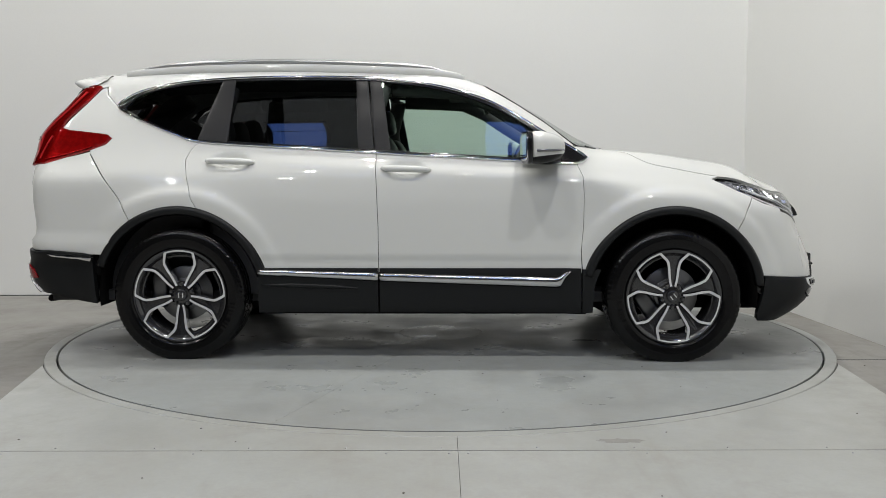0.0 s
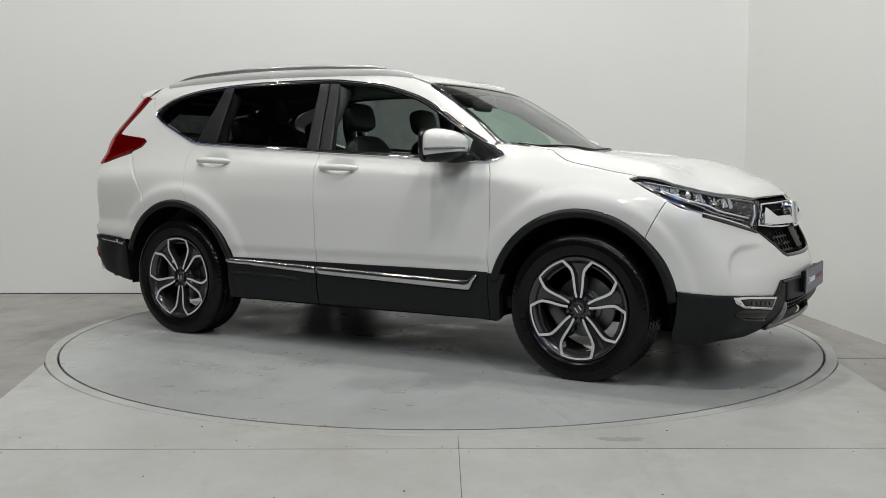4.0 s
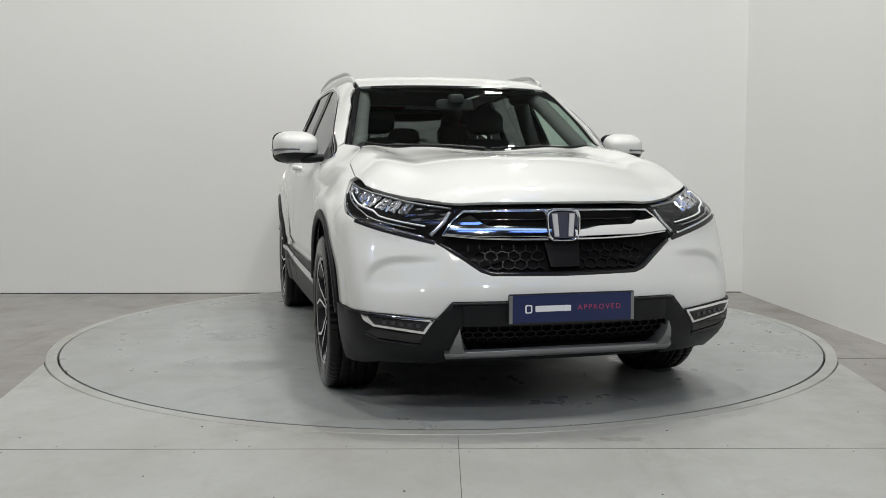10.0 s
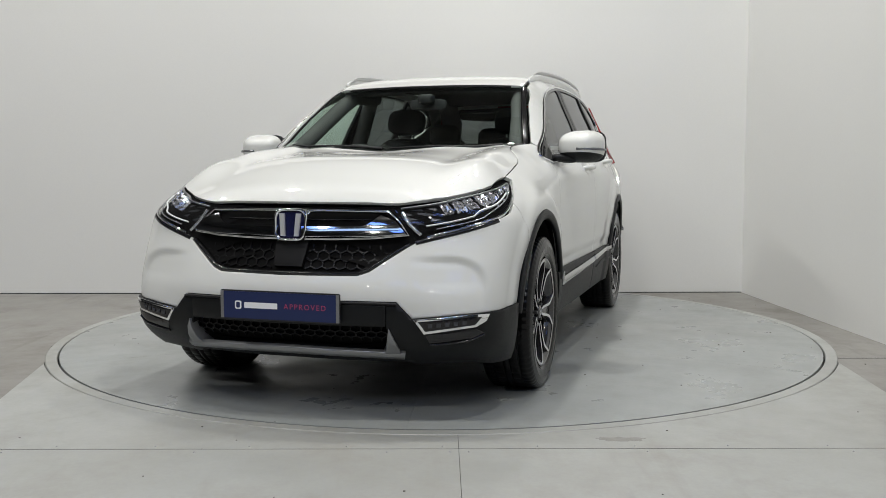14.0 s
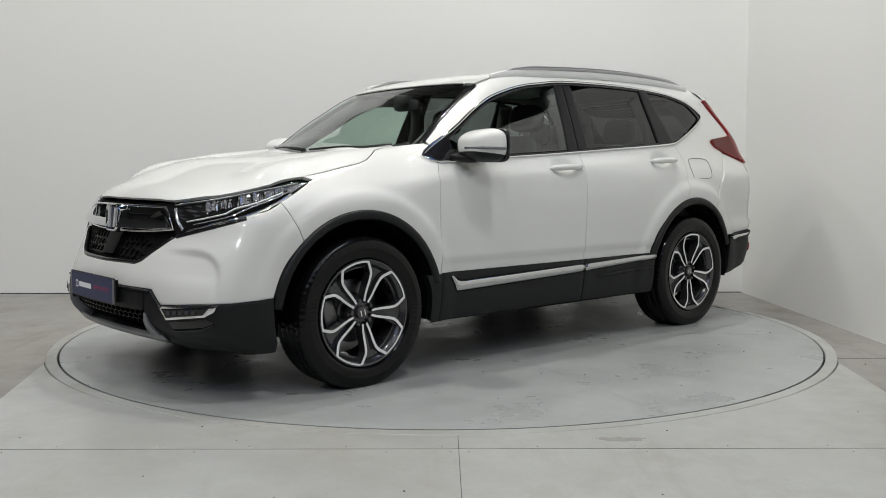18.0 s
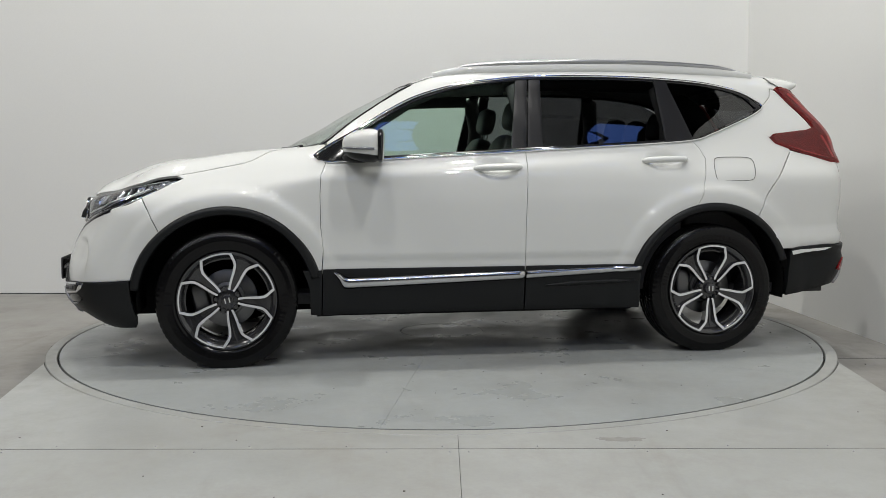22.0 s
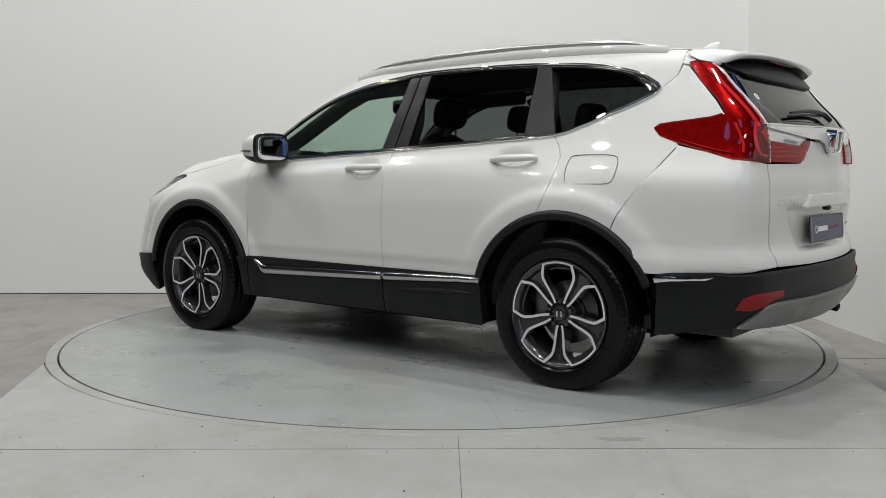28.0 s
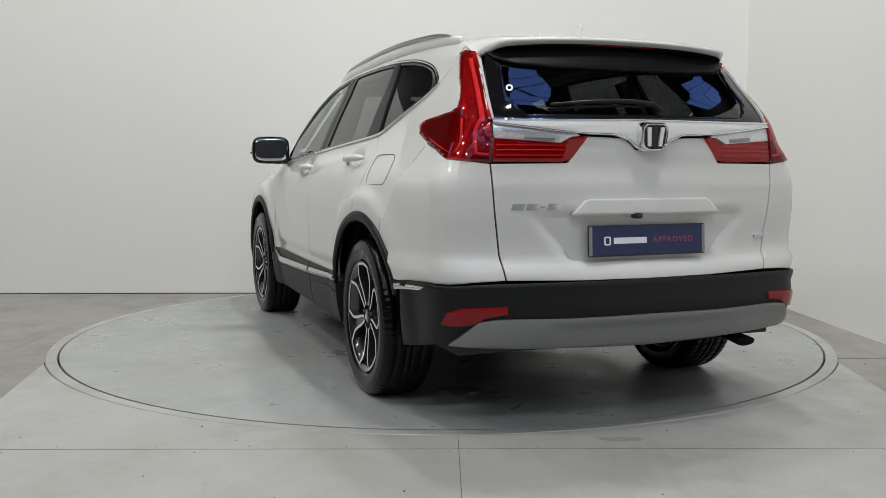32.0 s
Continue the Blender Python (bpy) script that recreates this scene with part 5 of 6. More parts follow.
for s in (1, -1):
    wing_line = [(2.08, 0.482, 0.760), (2.08, 0.44, 0.808), (2.08, 0.375, 0.836), (2.10, 0.335, 0.800), (2.11, 0.31, 0.788), (2.13, 0.05, 0.784), (2.14, 0.05, 0.742), (2.10, 0.36, 0.748)]
    part("grille_wing", skin([(x, s * y, z) for x, y, z in wing_line], FRONT, lift=0.004, thick=0.02, gap=0.0, rim=0, soft=0, step=0.011, shape=lambda u, v: 0.024 * (1 - ((v - 0.752) / 0.085) ** 2)), M_CHROME, grille, "chrome wing of the grille")
    part("grille_slat", bead([(2.10, s * 0.05, 0.822), (2.1, s * 0.2, 0.822), (2.08, s * 0.33, 0.822)], FRONT, 0.008, 0.006, -0.022), M_BLACK, grille)
part("radar_cover", skin([(2.14, -0.075, 0.728), (2.14, 0.075, 0.728), (2.17, 0.062, 0.630), (2.17, -0.062, 0.630)], FRONT, lift=-0.006, thick=0.03, gap=0.0, rim=0.005), M_SKIRT, grille, "plain dark sensor cover")
part("grille_lip", bead([(2.08, 0.50, 0.722), (2.13, 0.415, 0.668), (2.165, 0.352, 0.622), (2.18, 0.31, 0.607), (2.195, 0.15, 0.603), (2.20, 0.0, 0.602), (2.195, -0.15, 0.603), (2.18, -0.31, 0.607), (2.165, -0.352, 0.622), (2.13, -0.415, 0.668), (2.08, -0.50, 0.722)], FRONT, 0.022, 0.012, -0.010), M_BLACK, grille)


def honeycomb(y0, y1, z0, z1, r, lift, inside):
    """Hexagonal mesh bars laid on the front's curve."""
    bm = bmesh.new()
    done = set()
    nz, ny = int((z1 - z0) / (1.5 * r)) + 2, int((y1 - y0) / (1.8 * r)) + 2
    segs = []
    for i in range(nz):
        for j in range(ny):
            cy, cz = y0 + j * 1.9 * r + (0.95 * r if i % 2 else 0), z0 + i * 1.25 * r
            h = [(cy + r * 1.1 * math.sin(math.radians(60 * k)), cz + r * 0.83 * math.cos(math.radians(60 * k))) for k in range(6)]
            for k in range(6):
                a, b = h[k], h[(k + 1) % 6]
                key = (round((a[0] + b[0]) * 250), round((a[1] + b[1]) * 250))
                if key in done or not inside((a[0] + b[0]) / 2, (a[1] + b[1]) / 2):
                    continue
                done.add(key)
                segs.append((a, b))
    u, v = [], []
    for a, b in segs:
        d = Vector((b[0] - a[0], b[1] - a[1])).normalized() * 0.0028
        for p in ((a[0] - d.y, a[1] + d.x), (a[0] + d.y, a[1] - d.x), (b[0] + d.y, b[1] - d.x), (b[0] - d.y, b[1] + d.x)):
            u.append(math.atan2(p[0], 1.24))
            v.append(p[1])
    top, low = place(FRONT, u, v, lift), place(FRONT, u, v, lift - 0.012)
    for i in range(0, len(u), 4):
        t, l = [bm.verts.new(p) for p in top[i:i + 4]], [bm.verts.new(p) for p in low[i:i + 4]]
        bm.faces.new(t)
        for k in range(4):
            bm.faces.new((t[k], t[(k + 1) % 4], l[(k + 1) % 4], l[k]))
    bmesh.ops.recalc_face_normals(bm, faces=bm.faces)
    return bm


def in_grille(y, z):
    return 0.618 < z < 0.722 and 0.08 < abs(y) < 0.345 + (z - 0.618) * 1.35


for s in (1, -1):
    part("grille_mesh", honeycomb(-0.50, 0.50, 0.615, 0.725, 0.026, -0.022, lambda y, z: in_grille(y, z) and y * s > 0), M_MESH, grille, "black honeycomb mesh", smooth=False)
part("intake_mesh", honeycomb(-0.44, 0.44, 0.30, 0.40, 0.022, -0.016, lambda y, z: 0.315 < z < 0.402 and abs(y) < 0.425), M_MESH, car, "black honeycomb mesh", smooth=False)


def rounded(w, h, r, n=5):
    return [(sx * (w / 2 - r) + r * math.cos(a), sz * (h / 2 - r) + r * math.sin(a)) for sx, sz, a0 in ((1, 1, 0), (-1, 1, 90), (-1, -1, 180), (1, -1, 270)) for a in [radians(a0 + 90 * i / n) for i in range(n + 1)]]


def badge(name, x, z, w, h, facing, tilt, dark):
    """A shield-shaped emblem: chrome rim, dark field and two plain bars."""
    outer = [(y * (1 - 0.10 * (0.5 - q / h)), q) for y, q in rounded(w, h, w * 0.24)]
    inner = [(y * 0.80, q * 0.78) for y, q in outer]
    bm = prism(inner, 0.0, 0.016)
    ob = part(name, bm, dark, car, "chrome-rimmed emblem with a dark field", smooth=False)
    ob.matrix_basis = pose(x, 0, z) @ pose(0, 0, 0, 90, 0, 90 * facing) @ pose(0, 0, 0, tilt, 0, 0)
    bm = bmesh.new()
    n = len(outer)
    rows = [[bm.verts.new((p[0] * f, p[1] * f, d)) for f, d in ((1.0, -0.03), (1.0, 0.016), (0.94, 0.024), (0.86, 0.024), (0.80, 0.012))] for p in outer]
    for i in range(n):
        for k in range(4):
            bm.faces.new((rows[i][k], rows[(i + 1) % n][k], rows[(i + 1) % n][k + 1], rows[i][k + 1]))
    bmesh.ops.recalc_face_normals(bm, faces=bm.faces)
    part("emblem_rim", bm, M_CHROME, ob, "chrome rim")
    for s in (-1, 1):
        bm = prism([(s * w * 0.13, -h * 0.34), (s * w * 0.25, -h * 0.34), (s * w * 0.31, h * 0.34), (s * w * 0.17, h * 0.34)][::s], 0.016, 0.024)
        part("emblem_bar", bm, M_RIM, ob, "plain chrome bar", smooth=False)
    return ob


badge("front_emblem", 2.135, 0.793, 0.158, 0.138, 1, -6, M_BLUEGLOSS)


def writing(text, size, mat, parent, m, name="lettering"):
    """Raised letters in the built-in font."""
    cu = bpy.data.curves.new(name, "FONT")
    cu.body, cu.size, cu.extrude, cu.space_character, cu.align_x, cu.align_y = text, size, 0.0004, 1.35, "CENTER", "CENTER"
    tmp = bpy.data.objects.new("tmp", cu)
    scene.collection.objects.link(tmp)
    bpy.context.view_layer.update()
    me = bpy.data.meshes.new_from_object(tmp.evaluated_get(bpy.context.evaluated_depsgraph_get()))
    bpy.data.objects.remove(tmp)
    bpy.data.curves.remove(cu)
    me.materials.clear()
    me.materials.append(mat)
    ob = new(name, me)
    ob.parent, ob.matrix_basis = parent, m
    return ob


def number_plate(name, m):
    bm = prism(rounded(0.535, 0.122, 0.006, 2), -0.006, 0.0)
    ob = part(name, bm, M_PLATEFRAME, car, "navy blue dealer plate in a black and silver holder", smooth=False)
    ob.matrix_basis = m
    part("plate_face", prism(rounded(0.505, 0.110, 0.004, 2), 0.0, 0.003), M_BLUE, ob, "navy blue face", smooth=False)
    for s in (-1, 1):
        part("holder_edge", box(bmesh.new(), s * 0.259 - 0.007, s * 0.259 + 0.007, -0.056, 0.056, 0.0, 0.004, 0.001), M_SILVER, ob, smooth=False)
    bm = prism(rounded(0.030, 0.034, 0.007, 3), 0.003, 0.0036)
    part("emblem_patch", bm, M_WHITE, ob, "plain white emblem shape", smooth=False, at=pose(-0.185, 0, 0))
    part("emblem_core", prism(rounded(0.017, 0.024, 0.004, 2), 0.0036, 0.004), M_BLUE, ob, smooth=False).matrix_basis = pose(-0.185, 0, 0)
    part("maker_bar", prism(rounded(0.150, 0.024, 0.003, 2), 0.003, 0.0036), M_WHITE, ob, "plain white bar", smooth=False).matrix_basis = pose(-0.082, 0, 0)
    writing("APPROVED", 0.030, M_PINK, ob, pose(0.115, 0, 0.0035))
    return ob


number_plate("front_plate", pose(2.262, 0, 0.470, 90, 0, 90))
number_plate("rear_plate", pose(-2.272, 0, 0.745, 90, 0, -90) @ pose(0, 0, 0, -3, 0, 0))
part("plate_bracket", box(bmesh.new(), 2.235, 2.256, -0.25, 0.25, 0.42, 0.52, 0.004), M_DARK, car)

# mirrors
for s in (1, -1):
    def mirror_shape(p):
        k = (p.x + 0.10) / 0.20
        k = min(1.0, max(0.0, k))
        return (p.x, p.y * (1 - 0.2 * k ** 1.5) - 0.02 * k * s, p.z * (1 - 0.36 * k ** 1.8))
    turn = pose(0, 0, 0, 0, 0, s * -8)
    caps = bmesh.new()
    blob(caps, (0.628, s * 0.962, 1.142), (0.106, 0.122, 0.091), 3.0, 32, 24, turn, mirror_shape)
    lower = caps.copy()
    for b, up in ((caps, True), (lower, False)):
        bmesh.ops.bisect_plane(b, geom=b.verts[:] + b.edges[:] + b.faces[:], plane_co=(0.605, 0, 1.096), plane_no=(-0.12, 0, 1), clear_outer=not up, clear_inner=up)
    mirror = part("door_mirror", caps, M_PAINT, car, "white door mirror on a black foot")
    part("mirror_base", lower, M_CLAD, mirror, "black lower shell")
    bm = bmesh.new()
    blob(bm, (0.536, s * 0.964, 1.141), (0.017, 0.117, 0.086), 4, 24, 10, turn)
    part("mirror_rim", bm, M_BLACK, mirror)
    bm = bmesh.new()
    blob(bm, (0.521, s * 0.964, 1.143), (0.005, 0.103, 0.070), 4, 24, 10, turn)
    part("mirror_glass", bm, M_MIRROR, mirror, "mirror glass")
    bm = bmesh.new()
    blob(bm, (0.66, s * 0.865, 1.078), (0.055, 0.075, 0.022), 3, 16, 10, pose(0, 0, 0, s * -6, 0, s * 25))
    part("mirror_arm", bm, M_CLAD, mirror)
    bm = bmesh.new()
    tube(bm, [(0.732, s * 0.945, 1.128), (0.725, s * 0.99, 1.128), (0.70, s * 1.04, 1.127), (0.65, s * 1.072, 1.125), (0.58, s * 1.081, 1.124)], 0.0065, 8)
    part("mirror_indicator", bm, M_LAMPGLASS, mirror, "clear indicator strip")

# door handles
for doors, hx, hz in ((front_doors, -0.10, 1.030), (rear_doors, -1.05, 1.072)):
    for door, s in zip(doors, (1, -1)):
        y = float(place("y", [hx], [hz])[0, 1])
        bm = bmesh.new()
        tube(bm, [(hx + 0.128, s * (y + 0.004), hz - 0.006), (hx + 0.10, s * (y + 0.020), hz - 0.003), (hx + 0.05, s * (y + 0.034), hz), (hx, s * (y + 0.038), hz + 0.002), (hx - 0.06, s * (y + 0.036), hz + 0.003), (hx - 0.11, s * (y + 0.024), hz + 0.004), (hx - 0.132, s * (y + 0.004), hz + 0.004)], [0.011, 0.017, 0.019, 0.019, 0.019, 0.017, 0.010], 12, 0.95)
        bmesh.ops.recalc_face_normals(bm, faces=bm.faces)
        part("handle", bm, M_PAINT, door, "white door handle")


# ---- rear: glass, lamps, trims ----
glass_line = [(-2.20, 0.0, 1.215), (-2.22, 0.34, 1.214), (-2.17, 0.615, 1.212), (-2.08, 0.60, 1.32), (-1.97, 0.575, 1.45), (-1.95, 0.55, 1.488), (-1.97, 0.0, 1.495)]
ob = part("rear_window", skin(both(glass_line), REAR, lift=-0.003, thick=0.004, gap=0.0, rim=0, soft=0, single=True), M_PRIVACY, car, "dark privacy glass of the tailgate")
ob.visible_shadow = False
for s in (1, -1):
    side_trim = [(-2.17, 0.62, 1.213), (-2.10, 0.61, 1.30), (-1.98, 0.578, 1.44), (-1.955, 0.565, 1.475), (-2.00, 0.52, 1.44), (-2.10, 0.535, 1.30), (-2.20, 0.48, 1.215)]
    part("window_side_trim", skin([(x, s * y, z) for x, y, z in side_trim], REAR, lift=0.002, gap=0.0, rim=0.004), M_GLOSS, car)
part("window_edge_band", bead([(-2.17, 0.60, 1.222), (-2.2, 0.34, 1.224), (-2.2, 0.0, 1.225), (-2.2, -0.34, 1.224), (-2.17, -0.60, 1.222)], REAR, 0.024, 0.003, -0.002), M_BLACK, car)

for side in (1, -1):
    def flip(bm):
        if side < 0:
            for v in bm.verts:
                v.co.y = -v.co.y
            bmesh.ops.reverse_faces(bm, faces=bm.faces[:])
        return bm
    # outer lamp: a tall blade beside the window that turns into the side
    blade = [(-1.83, 0.61, 1.488), (-1.86, 0.60, 1.494), (-1.915, 0.585, 1.482), (-2.0, 0.60, 1.40), (-2.10, 0.625, 1.29), (-2.165, 0.63, 1.205), (-2.19, 0.64, 1.10), (-2.19, 0.645, 1.050), (-2.16, 0.70, 1.055), (-2.09, 0.78, 1.064), (-1.98, 0.78, 1.10), (-1.84, 0.77, 1.140), (-1.76, 0.76, 1.167), (-1.73, 0.75, 1.198), (-1.76, 0.75, 1.214), (-1.88, 0.735, 1.228), (-1.985, 0.72, 1.240), (-2.03, 0.705, 1.255), (-2.02, 0.69, 1.29), (-1.98, 0.67, 1.33), (-1.89, 0.64, 1.42)]
    blade = blade[:7] + curve(blade[7:], 0.06)
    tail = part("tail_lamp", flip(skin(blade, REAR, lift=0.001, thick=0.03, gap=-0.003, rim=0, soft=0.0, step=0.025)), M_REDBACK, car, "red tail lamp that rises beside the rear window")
    lens = part("lens", flip(skin(blade, REAR, lift=0.013, thick=0.004, gap=-0.003, rim=0.005, soft=0.010, step=0.018, single=True)), M_REDLENS, tail, "clear red lens")
    lens.visible_shadow = False
    part("light_bar", flip(bead([(-1.90, 0.600, 1.462), (-1.99, 0.618, 1.37), (-2.08, 0.636, 1.27), (-2.135, 0.648, 1.20)], REAR, 0.022, 0.005, 0.003)), M_WHITE, tail, "bright red light bar")
    part("light_bar", flip(bead([(-2.145, 0.66, 1.215), (-2.16, 0.69, 1.175), (-2.17, 0.70, 1.12), (-2.16, 0.69, 1.082), (-2.185, 0.65, 1.075)], REAR, 0.016, 0.005, 0.003)), M_WHITE, tail, "bright red light bar")
    part("light_bar", flip(bead([(-2.09, 0.72, 1.215), (-2.12, 0.735, 1.175), (-2.13, 0.74, 1.12), (-2.12, 0.75, 1.088)], REAR, 0.010, 0.005, 0.003)), M_WHITE, tail, "bright red light bar")
    part("light_bar", flip(bead([(-2.07, 0.755, 1.085), (-1.96, 0.772, 1.118), (-1.85, 0.768, 1.152)], REAR, 0.008, 0.005, 0.003, taper=True)), M_WHITE, tail, "bright red light bar")
    clear = [(-1.915, 0.583, 1.478), (-1.955, 0.578, 1.452), (-2.06, 0.60, 1.33), (-2.165, 0.618, 1.208), (-2.165, 0.640, 1.208), (-2.07, 0.622, 1.33), (-1.965, 0.598, 1.452)]
    part("clear_strip", flip(skin(clear, REAR, lift=0.013, thick=0.01, gap=0.0, rim=0.003)), M_CLEARPLASTIC, tail, "clear inner edge of the lamp")
    part("reverse_lens", flip(skin([(-2.175, 0.64, 1.195), (-2.175, 0.665, 1.175), (-2.185, 0.66, 1.145), (-2.19, 0.642, 1.135)], REAR, lift=0.0125, thick=0.01, gap=0.0, rim=0.003, step=0.015)), M_CLEARPLASTIC, tail)
    inner = [(-2.20, 0.637, 1.140), (-2.25, 0.38, 1.122), (-2.25, 0.33, 1.146), (-2.26, 0.265, 1.150), (-2.24, 0.335, 1.062), (-2.24, 0.37, 1.050), (-2.19, 0.632, 1.052)]
    gl = part("gate_lamp", flip(skin(inner, REAR, lift=0.0, thick=0.03, gap=0.0, rim=0, soft=0.0, step=0.025)), M_REDGATE, car, "red tailgate lamp with a clear upper half")
    lens = part("lens", flip(skin(inner, REAR, lift=0.010, thick=0.004, gap=0.0, rim=0.005, soft=0.008, step=0.018, single=True)), M_REDLENS, gl, "clear red lens")
    lens.visible_shadow = False
    white = [(-2.19, 0.636, 1.192), (-2.25, 0.32, 1.160), (-2.255, 0.30, 1.150), (-2.25, 0.335, 1.144), (-2.25, 0.385, 1.120), (-2.20, 0.636, 1.138)]
    part("reverse_lens", flip(skin(white, REAR, lift=0.006, thick=0.02, gap=0.0, rim=0.005, soft=0.004, step=0.025)), M_CLEARPLASTIC, gl, "clear reversing lens")
    part("lamp_grid", flip(skin([(-2.22, 0.52, 1.152), (-2.24, 0.40, 1.142), (-2.24, 0.405, 1.128), (-2.22, 0.52, 1.136)], REAR, lift=0.0085, thick=0.01, gap=0.0, rim=0.002, step=0.02)), M_SILVER, gl)
    for z in (1.075, 1.095, 1.113):
        part("lamp_rib", flip(bead([(-2.19, 0.62, z), (-2.22, 0.5, z), (-2.24, 0.36, z)], REAR, 0.007, 0.005, 0.001)), M_WHITE, gl)

# white bar with a chrome edge and the dip for the emblem
bar = [(-2.24, 0.0, 1.206), (-2.24, 0.31, 1.204), (-2.18, 0.632, 1.205), (-2.19, 0.632, 1.196), (-2.25, 0.32, 1.163), (-2.26, 0.15, 1.156), (-2.27, 0.095, 1.138), (-2.27, 0.06, 1.108), (-2.27, 0.035, 1.098), (-2.27, 0.0, 1.097)]
tail_bar = part("tailgate_bar", skin(both(bar), REAR, lift=0.014, thick=0.03, gap=0.0, rim=0.006, soft=0.005, step=0.025), M_PAINT, car, "white bar between the tail lamps with a chrome edge")
low_edge = [(-2.19, 0.632, 1.194), (-2.25, 0.32, 1.161), (-2.26, 0.15, 1.154), (-2.27, 0.095, 1.136), (-2.27, 0.06, 1.106), (-2.27, 0.035, 1.096), (-2.27, 0.0, 1.095)]
part("chrome_edge", bead(low_edge + [(x, -y, z) for x, y, z in reversed(low_edge[:-1])], REAR, 0.009, 0.006, 0.012), M_CHROME, tail_bar, "chrome edge")
up_edge = [(-2.18, 0.632, 1.207), (-2.24, 0.31, 1.207), (-2.24, 0.0, 1.209), (-2.24, -0.31, 1.207), (-2.18, -0.632, 1.207)]
part("chrome_edge", bead(up_edge, REAR, 0.010, 0.006, 0.012), M_CHROME, tail_bar, "chrome edge")
badge("rear_emblem", -2.290, 1.150, 0.128, 0.108, -1, 6, M_BLACK)
garnish = [(-2.25, 0.335, 0.848), (-2.25, 0.28, 0.900), (-2.25, 0.26, 0.907), (-2.26, 0.0, 0.908)]
grow = garnish + [(x, -y, z) for x, y, z in reversed(garnish[:-1])] + [(-2.26, -0.2, 0.849), (-2.27, 0.0, 0.849), (-2.26, 0.2, 0.849)]
part("plate_garnish", skin(grow, REAR, lift=0.024, thick=0.05, gap=0.0, rim=0.005, soft=0.005, step=0.012), M_PAINT, car, "white ledge over the number plate")
bm = bmesh.new()
blob(bm, (-2.283, 0.06, 0.842), (0.02, 0.022, 0.012), 3, 12, 8)
part("rear_camera", bm, M_BLACK, car)
for y0, y1, z0, z1, lean in ((0.565, 0.512, 0.868, 0.893, 0.008), (0.505, 0.455, 0.868, 0.893, 0.008), (0.445, 0.425, 0.877, 0.884, 0.0), (0.418, 0.365, 0.868, 0.893, 0.008), (-0.555, -0.625, 0.736, 0.750, 0.0)):
    part("model_badge_bar", skin([(-2.2, y0, z0), (-2.2, y0 - lean, z1), (-2.2, y1 - lean, z1), (-2.2, y1, z0)], REAR, lift=0.006, thick=0.006, gap=0.0, rim=0.003, step=0.03), M_BADGE, car, "plain chrome bar")

ring_line = [(-2.09, 0.522 + 0.011 * math.cos(a), 1.335 + 0.011 * math.sin(a)) for a in np.linspace(0, 2 * math.pi, 17)[:-1]]
part("window_sticker", bead(ring_line, REAR, 0.008, 0.001, 0.004, step=0.01, closed=True), M_WHITE, car, "small round white sticker on the rear window")

# rear wiper
bm = bmesh.new()
tube(bm, [tuple(q) for q in place(REAR, [math.pi + a for a in (0.05, 0.03, -0.04, -0.12, -0.20, -0.30)], [1.238, 1.262, 1.272, 1.272, 1.266, 1.256], 0.022)], [0.012, 0.013, 0.011, 0.009, 0.008, 0.006], 8)
rw = part("rear_wiper", bm, M_CLAD, car)
bm = bmesh.new()
tube(bm, [tuple(q) for q in place(REAR, [math.pi + a for a in (0.0, -0.1, -0.2, -0.31)], [1.262, 1.262, 1.257, 1.248], 0.010)], 0.005, 6)
part("wiper_blade", bm, M_CLAD, rw)

# exhaust and what hangs under the tail
bm = bmesh.new()
tube(bm, [(-1.9, -0.55, 0.30), (-2.1, -0.55, 0.298), (-2.19, -0.55, 0.288)], [0.03, 0.045, 0.05], 14, 0.42)
part("exhaust_pipe", bm, M_DARK, car)
bm = bmesh.new()
blob(bm, (-1.93, -0.25, 0.355), (0.15, 0.30, 0.055), 4, 20, 10)
part("silencer", bm, M_DARK, car)
bm = bmesh.new()
tube(bm, [(-2.12, -0.5, 0.33), (-2.18, 0.0, 0.325), (-2.12, 0.5, 0.33)], 0.016, 8)
part("tow_beam", bm, M_DARK, car)


# ---- cabin, seen through the glass ----
part("headliner", skin([(0.30, 0.50), (-1.80, 0.48), (-1.80, -0.48), (0.30, -0.50)], "z", lift=-0.045, thick=0.006, gap=0.0, rim=0, soft=0, step=0.1), M_LINER, car)
for s in (1, -1):
    for nm, x0, x1 in (("front_door_panel", 0.78, -0.24), ("rear_door_panel", -0.28, -1.2), ("boot_side_panel", -1.25, -2.0)):
        bm = bmesh.new()
        z0 = 1.06 if nm[0] == "f" else 1.10 if nm[0] == "r" else 1.15
        blob(bm, ((x0 + x1) / 2, s * (0.745 if nm[0] != "b" else 0.64), 0.72), (abs(x1 - x0) / 2, 0.045, z0 - 0.72), 6, 20, 12)
        part(nm, bm, M_TRIM, car)
part("cabin_floor", box(bmesh.new(), -2.1, 1.0, -0.74, 0.74, 0.30, 0.36, 0.01), M_TRIM, car)
part("boot_floor", box(bmesh.new(), -2.12, -1.42, -0.62, 0.62, 0.36, 0.72, 0.02), M_TRIM, car)
bm = bmesh.new()
blob(bm, (0.80, 0, 0.95), (0.28, 0.72, 0.145), 5, 28, 12, None, lambda p: (p.x, p.y, p.z * (1 - 0.25 * (p.x > 0) * p.x / 0.28)))
dash = part("dashboard", bm, M_TRIM, car)
bm = bmesh.new()
blob(bm, (0.66, -0.36, 1.075), (0.10, 0.17, 0.045), 3, 20, 10)
part("instrument_hood", bm, M_TRIM, dash)
bm = box(bmesh.new(), 0.545, 0.565, -0.10, 0.12, 0.98, 1.11, 0.008)
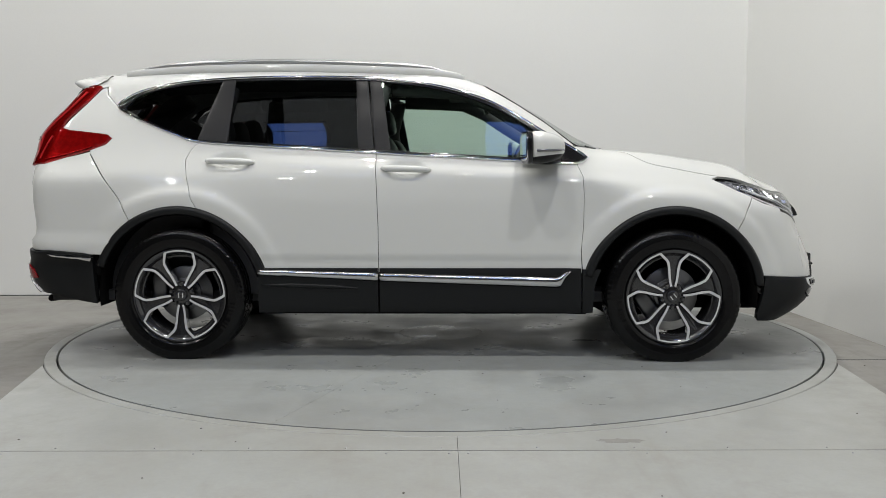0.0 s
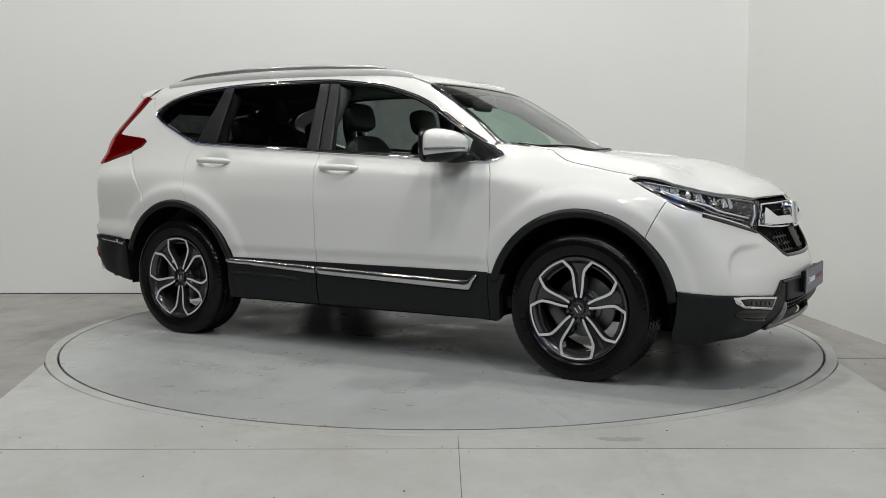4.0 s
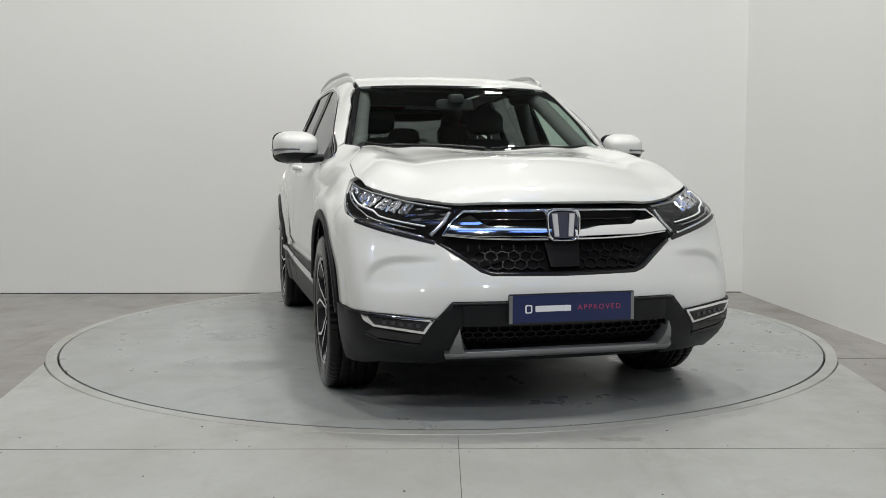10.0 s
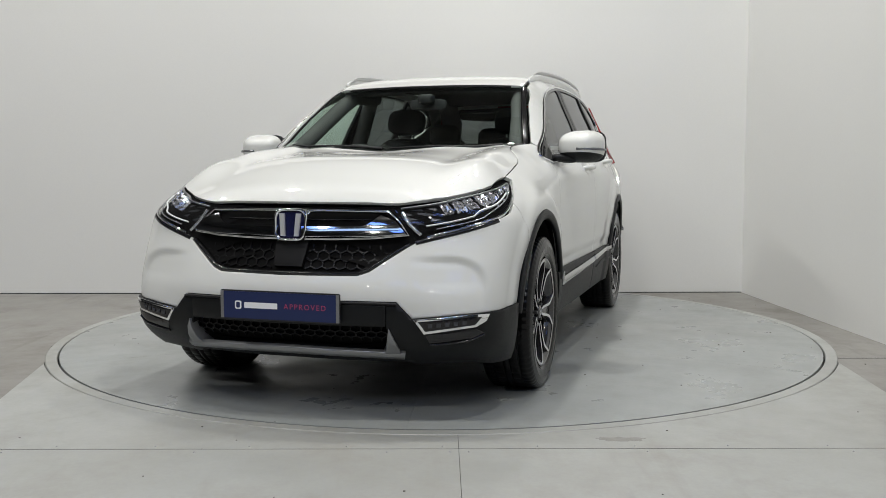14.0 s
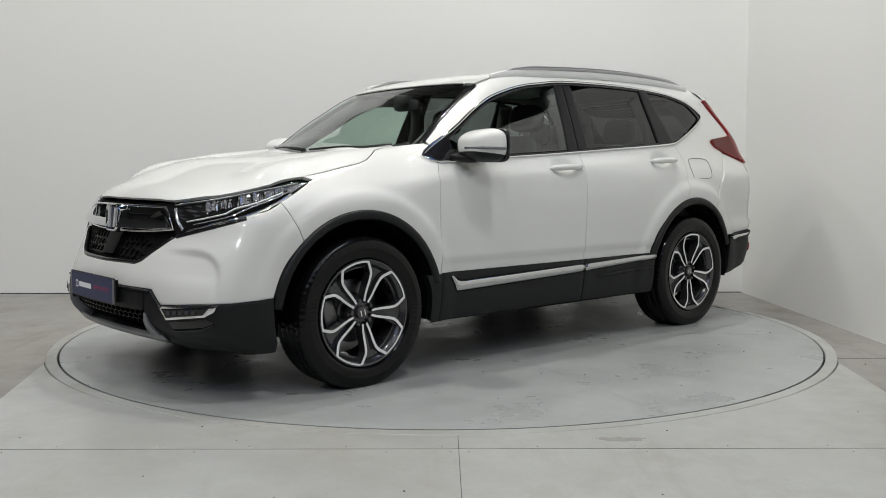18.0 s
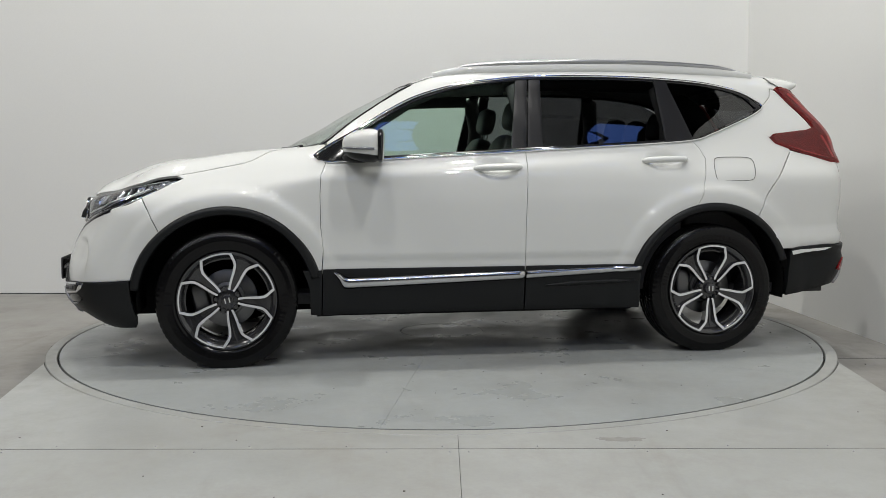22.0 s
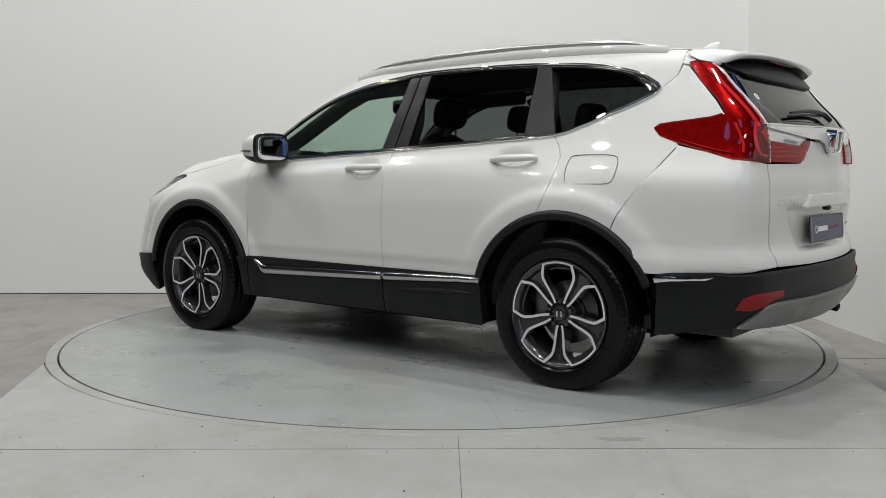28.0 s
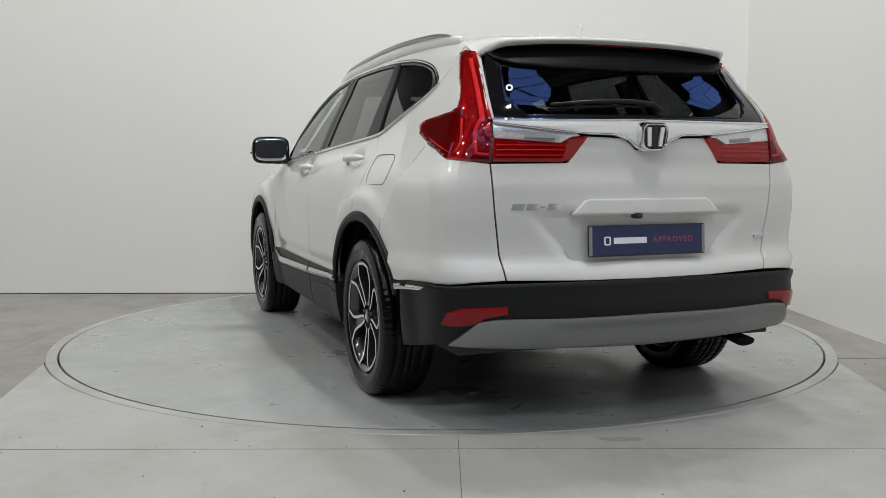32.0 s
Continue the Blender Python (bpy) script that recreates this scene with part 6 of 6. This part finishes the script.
part("centre_screen", bm, M_BLACK, dash)
bm = bmesh.new()
blob(bm, (0.15, 0, 0.62), (0.42, 0.13, 0.16), 5, 20, 10)
part("centre_console", bm, M_TRIM, car)
# steering wheel on the car's right-hand side
bm = bmesh.new()
ringpts = [(0.185 * math.cos(a), 0.185 * math.sin(a), 0) for a in np.linspace(0, 2 * math.pi, 33)]
tube(bm, ringpts, 0.016, 8, 1.0, False)
wheel_s = part("steering_wheel", bm, M_TRIM, car)
wheel_s.matrix_basis = pose(0.46, -0.37, 0.985, 0, -66, 0)
bm = bmesh.new()
blob(bm, (0, 0, -0.02), (0.075, 0.085, 0.03), 3, 16, 8)
box(bm, -0.02, 0.02, -0.18, 0.18, -0.02, 0.0, 0.006)
part("steering_hub", bm, M_TRIM, wheel_s)


def seat(name, x, y, w, base, back, lean):
    root = part(name, blob(bmesh.new(), (x, y, base), (0.27, w, 0.085), 4.5, 20, 12, pose(0, 0, 0, 0, -6, 0)), M_SEAT, car, "black leather seat")
    part("backrest", blob(bmesh.new(), (x - 0.30, y, base + back * 0.5), (0.075, w * 0.96, back * 0.52), 4.0, 20, 14, pose(0, 0, 0, 0, -lean, 0), lambda p: (p.x, p.y * (1 - 0.18 * max(0, p.z) / (back * 0.5)), p.z)), M_SEAT, root)
    return root


def headrest(root, x, y, z, w=0.13):
    h = part("headrest", blob(bmesh.new(), (x, y, z), (0.05, w, 0.085), 3.2, 18, 10, pose(0, 0, 0, 0, -12, 0)), M_SEAT, root)
    bm = bmesh.new()
    for s in (-1, 1):
        tube(bm, [(x + 0.0, y + s * 0.05, z - 0.05), (x + 0.01, y + s * 0.05, z - 0.17)], 0.006, 6)
    part("headrest_posts", bm, M_CHROME, h)


for y in (-0.37, 0.37):
    r = seat("front_seat", 0.12, y, 0.24, 0.62, 0.60, 20)
    headrest(r, -0.31, y, 1.33)
r = seat("rear_bench", -0.78, 0.0, 0.62, 0.64, 0.56, 24)
for y in (-0.38, 0.0, 0.38):
    headrest(r, -1.21, y, 1.27 if y else 1.24, 0.12)
bm = bmesh.new()
blob(bm, (0.34, 0, 1.40), (0.016, 0.115, 0.034), 4, 18, 8)
rm = part("interior_mirror", bm, M_TRIM, car)
bm = bmesh.new()
blob(bm, (0.37, 0, 1.43), (0.05, 0.045, 0.03), 4, 12, 8)
part("sensor_pod", bm, M_TRIM, rm)
for s in (1, -1):
    bm = bmesh.new()
    tube(bm, curve([(0.84, s * 0.655, 1.09), (0.66, s * 0.615, 1.20), (0.48, s * 0.58, 1.31), (0.34, s * 0.545, 1.40), (0.2, s * 0.53, 1.46), (-0.2, s * 0.55, 1.48)], 0.1), 0.045, 10)
    part("pillar_trim", bm, M_LINER, car)
    for x0, x1 in ((-0.23, -0.38), (-1.08, -1.20)):
        bm = bmesh.new()
        tube(bm, [(x0 - 0.02, s * 0.60, 1.48), ((x0 + x1) / 2, s * 0.68, 1.28), ((x0 + x1) / 2 + 0.02, s * 0.745, 1.08)], 0.05, 10)
        part("pillar_trim", bm, M_LINER, car)
    bm = bmesh.new()
    tube(bm, [(-1.68, s * 0.50, 1.50), (-1.86, s * 0.52, 1.38), (-1.98, s * 0.57, 1.22)], 0.08, 10)
    part("pillar_trim", bm, M_LINER, car)
    part("sun_visor", box(bmesh.new(), 0.10, 0.30, s * 0.36 - 0.19, s * 0.36 + 0.19, 1.475, 1.487, 0.004), M_LINER, car)


# ---- what moves: the turntable's disc, and the car on it ----
TURN = [(0.0, -1.9), (0.5, -3.95), (1.0, -6.95), (1.5, -10.7), (2.0, -14.75)] + [(float(t), 0.426 - 7.6435 * t - 0.00527 * t * t) for t in range(3, 32)] + [(32.0, -249.2)]


def motions():
    walk(turntable_disc, [(t, pose(0, 0, 0, 0, 0, a)) for t, a in TURN])
    walk(car, [(t, pose(0, 0, 0, 0, 0, a) @ pose(-0.054, 0.011, 0)) for t, a in TURN])


motions()
